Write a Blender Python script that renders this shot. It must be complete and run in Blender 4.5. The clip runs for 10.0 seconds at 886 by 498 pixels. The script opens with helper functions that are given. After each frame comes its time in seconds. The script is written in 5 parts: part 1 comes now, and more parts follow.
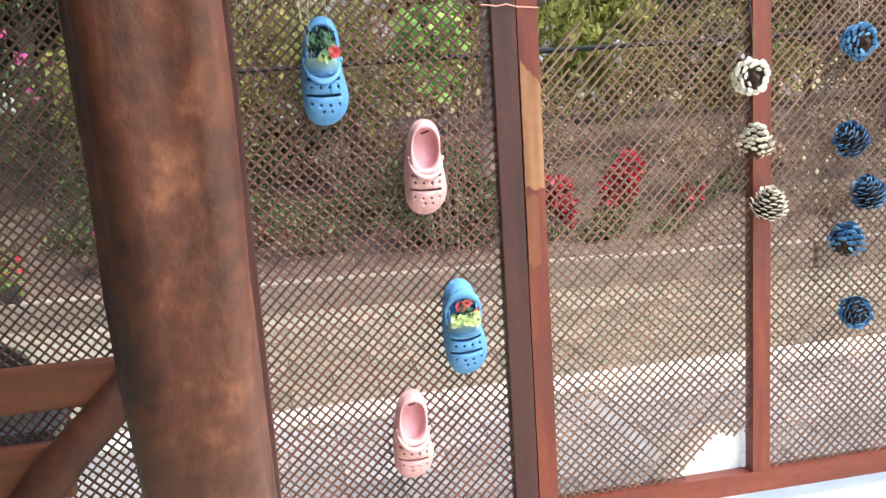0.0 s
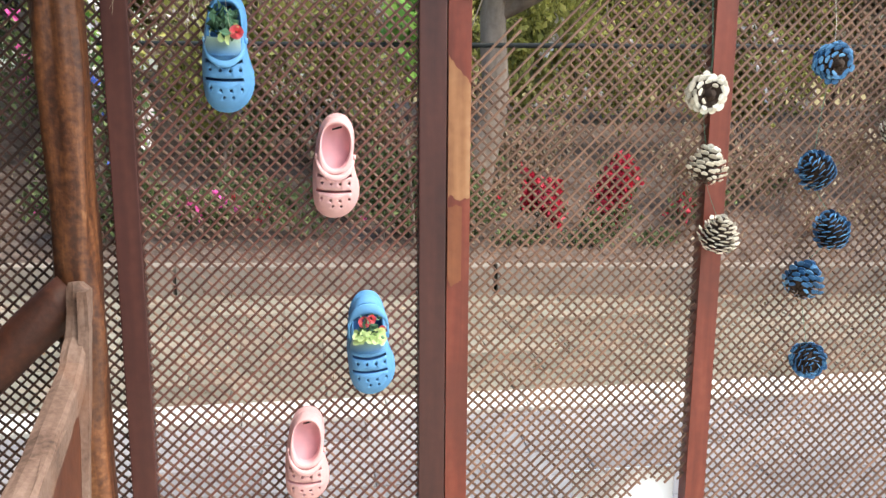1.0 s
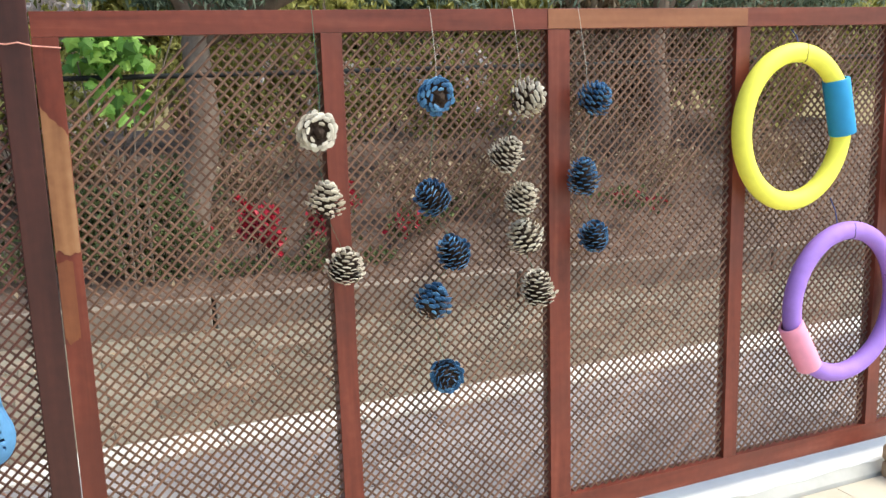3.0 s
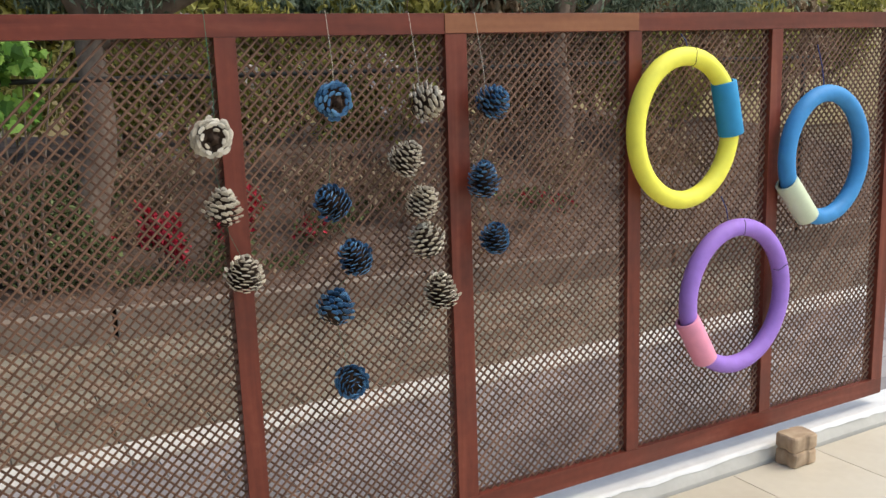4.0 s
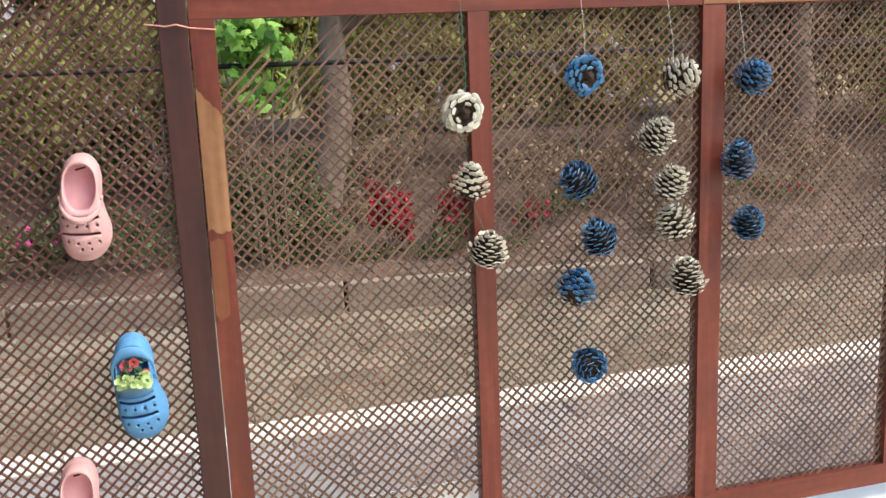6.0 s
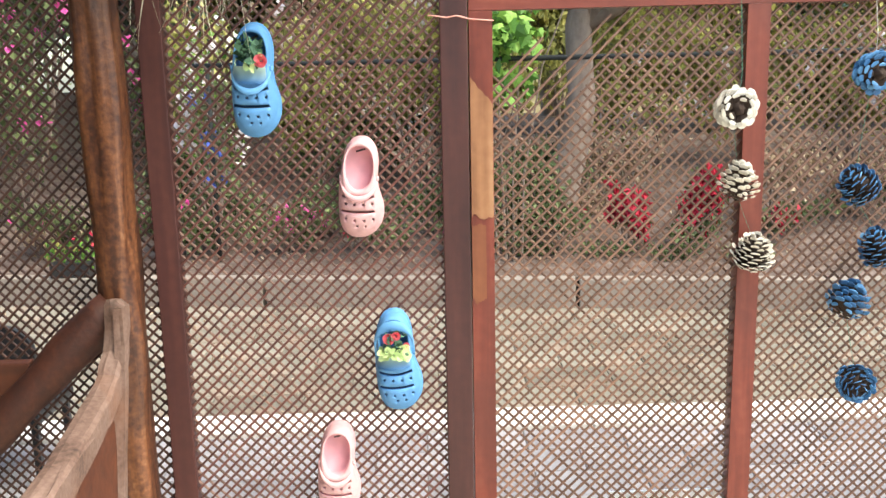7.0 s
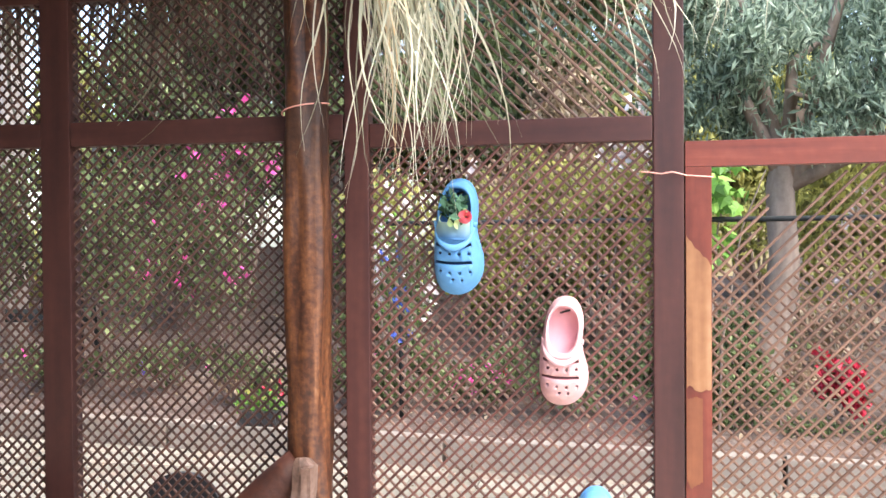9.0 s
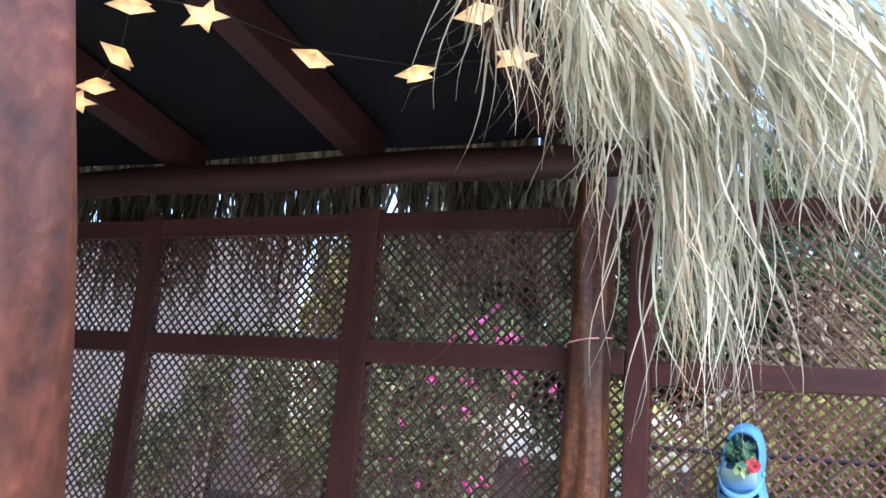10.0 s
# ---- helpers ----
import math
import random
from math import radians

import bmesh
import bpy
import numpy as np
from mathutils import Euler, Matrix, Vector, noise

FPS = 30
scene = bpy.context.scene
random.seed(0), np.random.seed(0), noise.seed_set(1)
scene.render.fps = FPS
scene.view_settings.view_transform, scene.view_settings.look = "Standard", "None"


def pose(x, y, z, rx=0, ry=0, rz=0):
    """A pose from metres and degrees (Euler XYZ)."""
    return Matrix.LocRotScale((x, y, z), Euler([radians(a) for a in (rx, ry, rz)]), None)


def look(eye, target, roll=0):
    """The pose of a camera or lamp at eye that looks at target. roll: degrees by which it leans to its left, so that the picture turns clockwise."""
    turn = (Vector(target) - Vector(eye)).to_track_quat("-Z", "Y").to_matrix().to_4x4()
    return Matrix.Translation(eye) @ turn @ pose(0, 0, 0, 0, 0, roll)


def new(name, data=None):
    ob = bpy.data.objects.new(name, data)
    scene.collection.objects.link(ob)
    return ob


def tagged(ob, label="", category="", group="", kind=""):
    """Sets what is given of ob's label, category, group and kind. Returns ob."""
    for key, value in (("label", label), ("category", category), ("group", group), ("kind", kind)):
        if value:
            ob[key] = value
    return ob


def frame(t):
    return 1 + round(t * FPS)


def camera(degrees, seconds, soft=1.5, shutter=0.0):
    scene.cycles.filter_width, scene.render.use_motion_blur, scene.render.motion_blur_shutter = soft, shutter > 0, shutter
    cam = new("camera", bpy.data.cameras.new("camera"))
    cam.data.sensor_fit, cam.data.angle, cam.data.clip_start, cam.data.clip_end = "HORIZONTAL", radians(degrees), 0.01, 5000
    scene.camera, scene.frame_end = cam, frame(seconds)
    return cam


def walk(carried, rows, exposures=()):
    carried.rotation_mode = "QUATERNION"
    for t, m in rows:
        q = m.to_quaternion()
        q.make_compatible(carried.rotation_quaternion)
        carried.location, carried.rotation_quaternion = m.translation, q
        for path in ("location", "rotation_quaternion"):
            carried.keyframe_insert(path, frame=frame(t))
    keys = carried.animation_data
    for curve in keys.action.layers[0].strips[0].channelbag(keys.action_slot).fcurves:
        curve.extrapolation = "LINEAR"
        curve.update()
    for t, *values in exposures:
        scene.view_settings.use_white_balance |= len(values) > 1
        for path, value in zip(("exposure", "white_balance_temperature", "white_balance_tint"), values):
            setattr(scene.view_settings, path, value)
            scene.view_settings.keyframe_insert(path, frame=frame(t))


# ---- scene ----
cam = camera(52.5, 10.0)
PATH = [
    (0, (0.457, -2.378, 1.432), (0.808, -0.445, 1.057), -3.8),
    (0.3, (0.552, -2.26, 1.426), (0.965, -0.343, 1.029), -2.3),
    (0.5, (0.627, -2.216, 1.433), (1.011, -0.297, 1.02), -1.2),
    (1, (0.776, -2.201, 1.447), (1.078, -0.265, 1.041), 0.4),
    (1.5, (0.962, -2.219, 1.467), (1.337, -0.294, 1.073), 0.4),
    (2, (1.067, -2.272, 1.479), (1.581, -0.374, 1.114), -1.8),
    (2.5, (1.105, -2.302, 1.493), (1.744, -0.444, 1.122), -2.1),
    (3, (1.151, -2.312, 1.507), (1.923, -0.506, 1.129), -1.7),
    (3.2, (1.147, -2.325, 1.507), (1.982, -0.546, 1.136), -1.8),
    (4.3, (1.192, -2.326, 1.52), (2.142, -0.608, 1.138), -1.9),
    (4.5, (1.195, -2.331, 1.527), (2.136, -0.608, 1.143), -1.9),
    (5, (1.179, -2.326, 1.513), (2.08, -0.58, 1.14), -1.7),
    (5.2, (1.176, -2.32, 1.517), (2.033, -0.553, 1.139), -1.6),
    (6.3, (1.052, -2.232, 1.475), (1.442, -0.312, 1.078), -2.0),
    (6.5, (1.018, -2.257, 1.478), (1.334, -0.324, 1.075), -1.5),
    (7, (1.011, -2.245, 1.474), (1.050, -0.282, 1.090), -1.2),
    (7.5, (0.996, -2.241, 1.491), (0.842, -0.272, 1.177), -1.2),
    (8, (1.022, -2.209, 1.458), (0.774, -0.237, 1.235), -1.6),
    (8.5, (0.988, -2.164, 1.456), (0.710, -0.189, 1.299), -1.5),
    (9, (0.940, -2.111, 1.468), (0.593, -0.141, 1.439), -0.4),
    (9.3, (0.93, -2.08, 1.462), (0.445, -0.144, 1.589), 1.1),
    (9.5, (0.933, -2.09, 1.472), (0.318, -0.202, 1.708), 2.4),
    (9.7, (0.896, -2.133, 1.509), (0.182, -0.289, 1.81), 3.2),
    (10, (0.836, -2.199, 1.522), (0.007, -0.425, 1.927), 4.7),
]
KELVIN = 6900
walk(cam, [(t, look(eye, target, roll)) for t, eye, target, roll in PATH],
     [(0, 1.95, 6650, 2), (0.6, 1.7, 6700, 3), (1.4, 1.8, KELVIN, 3), (2.0, 1.9, KELVIN, 3), (2.6, 1.6, KELVIN, 3), (4.2, 0.52, 7200, 7), (5.2, 0.68, 7200, 7), (6.4, 1.62, KELVIN, 3), (7.6, 2.03, 7100, 6), (8.6, 2.3, KELVIN, 10), (9.2, 2.3, 6400, 10), (10, 2.02, 5650, 13)])

# ---- world and sun ----
SUN_EL, SUN_AZ = 56.0, 120.0
world = bpy.data.worlds.new("sky")
world.use_nodes = True
scene.world = world
wn = world.node_tree.nodes
sky = wn.new("ShaderNodeTexSky")
sky.sky_type = "NISHITA"
sky.sun_disc = False
sky.sun_elevation, sky.sun_rotation = radians(SUN_EL), radians(SUN_AZ)
sky.air_density, sky.dust_density, sky.ozone_density = 1.0, 2.0, 1.0
world.node_tree.links.new(sky.outputs[0], wn["Background"].inputs[0])
wn["Background"].inputs[1].default_value = 0.15
sun = new("sun", bpy.data.lights.new("sun", "SUN"))
sun.data.energy, sun.data.angle, sun.data.color = 1.8, radians(55), (1.0, 0.95, 0.88)
SUN_WAY = Vector((math.sin(radians(SUN_AZ)) * math.cos(radians(SUN_EL)), math.cos(radians(SUN_AZ)) * math.cos(radians(SUN_EL)), math.sin(radians(SUN_EL))))
sun.matrix_world = look(SUN_WAY * 30, (0, 0, 0))

rng = random.Random(7)


# ---- materials ----
def material(name, stops, scale=(8, 8, 8), rough=0.6, metal=0.0, detail=6.0, fine=40.0, fine_mix=0.25, bump=0.2, island=0.0,
             thing_mix=0.0, blotch=0.0, blotch_colour=(0.1, 0.1, 0.1), spec=0.4, see=0.0, coat=0.0, warp=0.0):
    """Noise between colour stops at two scales, with optional change from piece to piece, blotches of wear and relief."""
    m = bpy.data.materials.new(name)
    m.use_nodes = True
    nt = m.node_tree
    n, l = nt.nodes, nt.links
    b = n["Principled BSDF"]
    tc = n.new("ShaderNodeTexCoord")
    mp = n.new("ShaderNodeMapping")
    mp.inputs["Scale"].default_value = scale
    l.new(tc.outputs["Object"], mp.inputs[0])
    big = n.new("ShaderNodeTexNoise")
    big.inputs["Scale"].default_value = 1.0
    big.inputs["Detail"].default_value = detail
    big.inputs["Distortion"].default_value = warp
    l.new(mp.outputs[0], big.inputs[0])
    small = n.new("ShaderNodeTexNoise")
    small.inputs["Scale"].default_value = fine / max(1.0, max(scale)) if max(scale) > 60 else fine
    small.inputs["Detail"].default_value = 4.0
    l.new(mp.outputs[0] if max(scale) > 60 else tc.outputs["Object"], small.inputs[0])
    mix = n.new("ShaderNodeMix")
    mix.inputs[0].default_value = fine_mix
    l.new(big.outputs[0], mix.inputs[2])
    l.new(small.outputs[0], mix.inputs[3])
    value = mix.outputs[0]
    for kind, amount in (("island", island), ("thing", thing_mix)):
        if amount:
            if kind == "island":
                src = n.new("ShaderNodeNewGeometry").outputs["Random Per Island"]
            else:
                src = n.new("ShaderNodeObjectInfo").outputs["Random"]
            mm = n.new("ShaderNodeMix")
            mm.inputs[0].default_value = amount
            l.new(value, mm.inputs[2])
            l.new(src, mm.inputs[3])
            value = mm.outputs[0]
    ramp = n.new("ShaderNodeValToRGB")
    while len(ramp.color_ramp.elements) < len(stops):
        ramp.color_ramp.elements.new(0.5)
    for e, (p, c) in zip(ramp.color_ramp.elements, stops):
        e.position, e.color = p, (*c, 1)
    l.new(value, ramp.inputs[0])
    colour = ramp.outputs[0]
    if blotch:
        bl = n.new("ShaderNodeTexNoise")
        bl.inputs["Scale"].default_value = 3.3
        bl.inputs["Detail"].default_value = 5.0
        l.new(tc.outputs["Object"], bl.inputs[0])
        br = n.new("ShaderNodeMapRange")
        br.inputs[1].default_value, br.inputs[2].default_value = 0.5, 0.7
        br.inputs[4].default_value = blotch
        l.new(bl.outputs[0], br.inputs[0])
        mc = n.new("ShaderNodeMix")
        mc.data_type = "RGBA"
        l.new(br.outputs[0], mc.inputs[0])
        l.new(colour, mc.inputs[6])
        mc.inputs[7].default_value = (*blotch_colour, 1)
        colour = mc.outputs[2]
    l.new(colour, b.inputs["Base Color"])
    b.inputs["Roughness"].default_value = rough
    b.inputs["Metallic"].default_value = metal
    b.inputs["Specular IOR Level"].default_value = spec
    b.inputs["Coat Weight"].default_value = coat
    if bump:
        bp = n.new("ShaderNodeBump")
        bp.inputs["Strength"].default_value = bump
        bp.inputs["Distance"].default_value = 0.004
        l.new(value if not (island or thing_mix) else mix.outputs[0], bp.inputs["Height"])
        l.new(bp.outputs[0], b.inputs["Normal"])
    if see:
        b.inputs["Subsurface Weight"].default_value = 0.0
        tr = n.new("ShaderNodeBsdfTranslucent")
        l.new(colour, tr.inputs[0])
        ms = n.new("ShaderNodeMixShader")
        ms.inputs[0].default_value = see
        l.new(b.outputs[0], ms.inputs[1])
        l.new(tr.outputs[0], ms.inputs[2])
        l.new(ms.outputs[0], n["Material Output"].inputs[0])
    return m


V, HX, HY = (26, 26, 2.2), (2.2, 26, 26), (26, 2.2, 26)
RED = [(0.3, (0.095, 0.018, 0.011)), (0.52, (0.17, 0.036, 0.022)), (0.72, (0.25, 0.072, 0.044))]
DARK = [(0.3, (0.032, 0.0105, 0.01)), (0.55, (0.062, 0.0195, 0.0165)), (0.75, (0.1, 0.034, 0.026))]
m_red_v = material("red stain upright", RED, V, 0.42, bump=0.35, thing_mix=0.12, blotch=0.55, blotch_colour=(0.085, 0.024, 0.018), warp=0.5)
m_red_h = material("red stain level", RED, HX, 0.42, bump=0.35, thing_mix=0.12, blotch=0.5, blotch_colour=(0.105, 0.03, 0.022), warp=0.5)
m_dark_v = material("dark stain upright", DARK, V, 0.5, bump=0.25, thing_mix=0.12)
m_dark_h = material("dark stain level", DARK, HX, 0.5, bump=0.25, thing_mix=0.12)
m_beam = material("dark brown beam", [(0.3, (0.013, 0.0055, 0.005)), (0.55, (0.032, 0.011, 0.0085)), (0.75, (0.068, 0.025, 0.018))], HX, 0.55, bump=0.5)
# slightly darker copy of DARK, with the pergola roof's shade in the colour
DARK_SHADED = [(0.3, (0.028, 0.0095, 0.008)), (0.55, (0.058, 0.019, 0.015)), (0.75, (0.095, 0.033, 0.025))]
m_shaded_v = material("roof-shaded stain upright", DARK_SHADED, V, 0.55, bump=0.25, thing_mix=0.12)
m_shaded_h = material("roof-shaded stain level", DARK_SHADED, HX, 0.55, bump=0.25, thing_mix=0.12)
# DARK cut to 0.55, so the gloom under the roof is painted in
m_rafter_shaded = material("shaded dark stain rafter", [(p, tuple(v * 0.55 for v in c)) for p, c in DARK], HY, 0.55, bump=0.25, thing_mix=0.12)
TAN = [(0.3, (0.17, 0.068, 0.03)), (0.55, (0.29, 0.135, 0.062)), (0.75, (0.38, 0.21, 0.11))]
m_tan_v = material("bare tan upright", TAN, V, 0.55, bump=0.25, blotch=0.55, blotch_colour=(0.2, 0.065, 0.03))
m_brown_v = material("brown mend upright", [(0.3, (0.12, 0.034, 0.016)), (0.7, (0.23, 0.08, 0.034))], V, 0.55, bump=0.3)
m_brown_h = material("brown mend level", [(0.3, (0.17, 0.055, 0.026)), (0.7, (0.31, 0.125, 0.06))], HX, 0.5, bump=0.3)
# paler slats, with the light they catch put into the colour
m_lat_lit = material("sunlit lattice", [(0.25, (0.103, 0.057, 0.042)), (0.75, (0.245, 0.143, 0.107))], (20, 20, 20), 0.6, island=0.45, bump=0.15)
m_lat_w = material("red-brown lattice", [(0.25, (0.096, 0.049, 0.032)), (0.75, (0.24, 0.134, 0.091))], (20, 20, 20), 0.6, island=0.45, bump=0.15)
m_lat_t = material("reddish lattice", [(0.25, (0.06, 0.0215, 0.0165)), (0.75, (0.158, 0.061, 0.047))], (20, 20, 20), 0.5, island=0.45, bump=0.15)
# side fence slats, darkened in colour for the shade below the roof
m_lat_shaded = material("roof-shaded lattice", [(0.3, (0.036, 0.016, 0.011)), (0.7, (0.11, 0.052, 0.037))], (20, 20, 20), 0.6, island=0.4, bump=0.15)
m_log = material("weathered post", [(0.31, (0.018, 0.009, 0.007)), (0.45, (0.06, 0.021, 0.011)), (0.59, (0.15, 0.055, 0.022)), (0.77, (0.3, 0.15, 0.07))],
                 (24, 24, 3.0), 0.5, bump=1.0, blotch=0.75, blotch_colour=(0.03, 0.016, 0.012), warp=0.9, fine_mix=0.42, fine=65)
m_near = material("varnished post", [(0.32, (0.018, 0.008, 0.0055)), (0.45, (0.054, 0.017, 0.01)), (0.58, (0.1, 0.031, 0.017)), (0.7, (0.215, 0.082, 0.042))],
                  (15, 15, 5), 0.46, bump=1.0, blotch=0.7, blotch_colour=(0.045, 0.022, 0.016), warp=0.9, fine_mix=0.38, fine=70, coat=0.06)
m_rail = material("rail board", [(0.3, (0.05, 0.0155, 0.008)), (0.7, (0.12, 0.038, 0.018))], HX, 0.45, bump=0.3, blotch=0.2, blotch_colour=(0.1, 0.04, 0.03))
m_brace = material("brace log", [(0.32, (0.024, 0.008, 0.0052)), (0.52, (0.05, 0.0145, 0.008)), (0.75, (0.095, 0.03, 0.015))], (16, 16, 10), 0.6, bump=0.9, warp=0.3, fine_mix=0.4, fine=70)
m_grey_wood = material("weathered plank", [(0.3, (0.045, 0.026, 0.019)), (0.42, (0.125, 0.073, 0.054)), (0.6, (0.2, 0.128, 0.1)), (0.75, (0.28, 0.195, 0.16))], (14, 7, 7), 0.75, bump=0.9, blotch=0.75, blotch_colour=(0.21, 0.085, 0.042), fine_mix=0.35, fine=90)


def plain(name, c, rough=0.5, spread=0.12, **kw):
    return material(name, [(0.3, tuple(v * (1 - spread) for v in c)), (0.7, tuple(min(1, v * (1 + spread)) for v in c))], (30, 30, 30), rough, **kw)


m_floor = material("cream floor tile", [(0.3, (0.5, 0.455, 0.37)), (0.7, (0.61, 0.57, 0.48))], (3, 3, 3), 0.45, thing_mix=0.15, bump=0.08, blotch=0.3, blotch_colour=(0.46, 0.43, 0.36), fine=25)
m_grout = plain("tile grout", (0.46, 0.42, 0.35), 0.8)
m_kerb = material("painted kerb", [(0.3, (0.4, 0.4, 0.38)), (0.7, (0.54, 0.54, 0.51))], (6, 6, 6), 0.55, blotch=0.35, blotch_colour=(0.42, 0.43, 0.43), bump=0.3)
m_whitewash = material("white kerb paint", [(0.3, (0.66, 0.68, 0.7)), (0.7, (0.8, 0.82, 0.83))], (9, 9, 9), 0.5, bump=0.3, blotch=0.25, blotch_colour=(0.55, 0.56, 0.56))
m_paver = material("grey paver", [(0.3, (0.215, 0.2, 0.208)), (0.7, (0.345, 0.325, 0.333))], (5, 5, 5), 0.85, thing_mix=0.35, bump=0.4)
m_pave_base = plain("paver joint sand", (0.16, 0.14, 0.12), 0.9)
m_edge = material("pale kerbstone", [(0.3, (0.52, 0.505, 0.48)), (0.7, (0.66, 0.645, 0.615))], (7, 7, 7), 0.8, thing_mix=0.2, bump=0.3)
m_tanpave = material("tan paving", [(0.25, (0.115, 0.1, 0.077)), (0.5, (0.19, 0.172, 0.136)), (0.75, (0.27, 0.25, 0.204))], (4, 4, 4), 0.85, thing_mix=0.3, bump=0.4, blotch=0.35, blotch_colour=(0.3, 0.16, 0.1))
m_block = material("concrete block", [(0.3, (0.175, 0.147, 0.122)), (0.7, (0.275, 0.238, 0.203))], (6, 6, 6), 0.9, thing_mix=0.3, bump=0.4, blotch=0.3, blotch_colour=(0.24, 0.15, 0.1))
m_soil = material("dry soil", [(0.3, (0.042, 0.027, 0.02)), (0.48, (0.105, 0.074, 0.06)), (0.66, (0.19, 0.145, 0.122))], (9, 9, 9), 0.95, bump=0.8, fine=60, fine_mix=0.4)
m_ground = material("bare ground", [(0.3, (0.11, 0.085, 0.06)), (0.7, (0.18, 0.145, 0.105))], (1.5, 1.5, 1.5), 0.95, bump=0.5)
m_paver_brick = material("worn paving brick", [(0.25, (0.27, 0.19, 0.125)), (0.5, (0.46, 0.34, 0.235)), (0.75, (0.6, 0.48, 0.35))], (18, 18, 18), 0.9, bump=0.8, blotch=0.4, blotch_colour=(0.14, 0.1, 0.07))
m_straw = material("pale straw", [(0.12, (0.2, 0.19, 0.14)), (0.32, (0.42, 0.42, 0.3)), (0.52, (0.62, 0.59, 0.43)), (0.72, (0.78, 0.75, 0.6)), (0.88, (0.5, 0.33, 0.16))], (12, 12, 3), 0.6, island=0.7, bump=0.0, see=0.3)
# straw in darker tones than m_straw
m_straw_dark = material("dark straw", [(0.2, (0.075, 0.062, 0.04)), (0.5, (0.2, 0.175, 0.115)), (0.8, (0.38, 0.345, 0.24))], (12, 12, 3), 0.8, island=0.7, bump=0.0, see=0.45)
m_tarp = material("black tarpaulin", [(0.3, (0.004, 0.005, 0.007)), (0.7, (0.009, 0.01, 0.013))], (5, 5, 5), 0.7, bump=0.4, spec=0.15)
m_blue_cone = material("blue paint on cone", [(0.2, (0.015, 0.06, 0.13)), (0.48, (0.03, 0.135, 0.31)), (0.75, (0.11, 0.29, 0.51))], (60, 60, 60), 0.5, thing_mix=0.5, bump=0.3)
m_white_cone = material("white paint on cone", [(0.2, (0.3, 0.255, 0.19)), (0.45, (0.62, 0.57, 0.475)), (0.8, (0.84, 0.8, 0.7))], (60, 60, 60), 0.6, thing_mix=0.4, bump=0.3)
m_cone_core = plain("brown cone heart", (0.036, 0.02, 0.013), 0.85, 0.3)
m_clog_blue = plain("blue clog foam", (0.1, 0.285, 0.55), 0.6, 0.1, bump=0.1, fine=120)
m_strap_blue = plain("lighter blue strap foam", (0.125, 0.335, 0.61), 0.55, 0.08, bump=0.1, fine=120)
m_clog_pink = plain("pink clog foam", (0.635, 0.36, 0.365), 0.7, 0.09, bump=0.2, fine=120, blotch=0.22, blotch_colour=(0.68, 0.47, 0.36))
m_clog_pink_in = plain("deep pink lining", (0.68, 0.36, 0.395), 0.65, 0.08)
m_clog_blue_in = plain("deep blue lining", (0.05, 0.16, 0.4), 0.6, 0.1)
m_cup = plain("pale green cup", (0.5, 0.68, 0.6), 0.5, 0.1)
nt = m_cup.node_tree
# the pale paint fades into the blue of the clog
fade_at, fade, fade_mix = nt.nodes.new("ShaderNodeSeparateXYZ"), nt.nodes.new("ShaderNodeMapRange"), nt.nodes.new("ShaderNodeMix")
fade.inputs[1].default_value, fade.inputs[2].default_value = 0.136, 0.168
fade_mix.data_type = "RGBA"
nt.links.new(nt.nodes["Texture Coordinate"].outputs["Object"], fade_at.inputs[0])
nt.links.new(fade_at.outputs[2], fade.inputs[0])
nt.links.new(fade.outputs[0], fade_mix.inputs[0])
fade_mix.inputs[6].default_value = (0.1, 0.285, 0.55, 1)
nt.links.new(nt.nodes["Color Ramp"].outputs[0], fade_mix.inputs[7])
nt.links.new(fade_mix.outputs[2], nt.nodes["Principled BSDF"].inputs["Base Color"])
m_petal_red = plain("red cloth petal", (0.72, 0.15, 0.18), 0.6, 0.3, see=0.15)
m_petal_pale = plain("pale green petal", (0.62, 0.78, 0.36), 0.6, 0.2, see=0.2)
m_leaf_dark = material("dark cloth leaf", [(0.3, (0.018, 0.06, 0.032)), (0.7, (0.085, 0.19, 0.11))], (60, 60, 60), 0.6, island=0.6, bump=0.0, see=0.15)
m_foam_y = plain("yellow foam", (0.94, 0.91, 0.12), 0.6, 0.06, bump=0.15, fine=200)
m_foam_b = plain("blue foam", (0.045, 0.29, 0.66), 0.6, 0.08, bump=0.15, fine=200)
m_foam_p = plain("purple foam", (0.36, 0.2, 0.69), 0.6, 0.07, bump=0.15, fine=200)
m_sleeve_b = plain("blue sleeve foam", (0.02, 0.3, 0.62), 0.6, 0.06, bump=0.15, fine=200)
m_sleeve_w = plain("pale green sleeve foam", (0.66, 0.76, 0.56), 0.6, 0.05, bump=0.15, fine=200)
m_sleeve_k = plain("pink sleeve foam", (0.87, 0.34, 0.5), 0.6, 0.06, bump=0.15, fine=200)
m_seam = plain("dark seam", (0.03, 0.03, 0.03), 0.7)
m_twine = plain("pale twine", (0.6, 0.57, 0.5), 0.7)
m_green_wire = plain("green wire", (0.05, 0.2, 0.13), 0.5)
m_pink_wire = plain("pink wire", (0.7, 0.33, 0.28), 0.5)
m_blue_cord = plain("dark blue cord", (0.02, 0.04, 0.18), 0.6)
m_white_sheet = plain("white plastic sheet", (0.84, 0.86, 0.88), 0.35, 0.04)
m_iron = plain("dark painted iron", (0.02, 0.022, 0.022), 0.8, 0.2, spec=0.2)
m_black = plain("black plastic", (0.02, 0.02, 0.022), 0.5, 0.2)
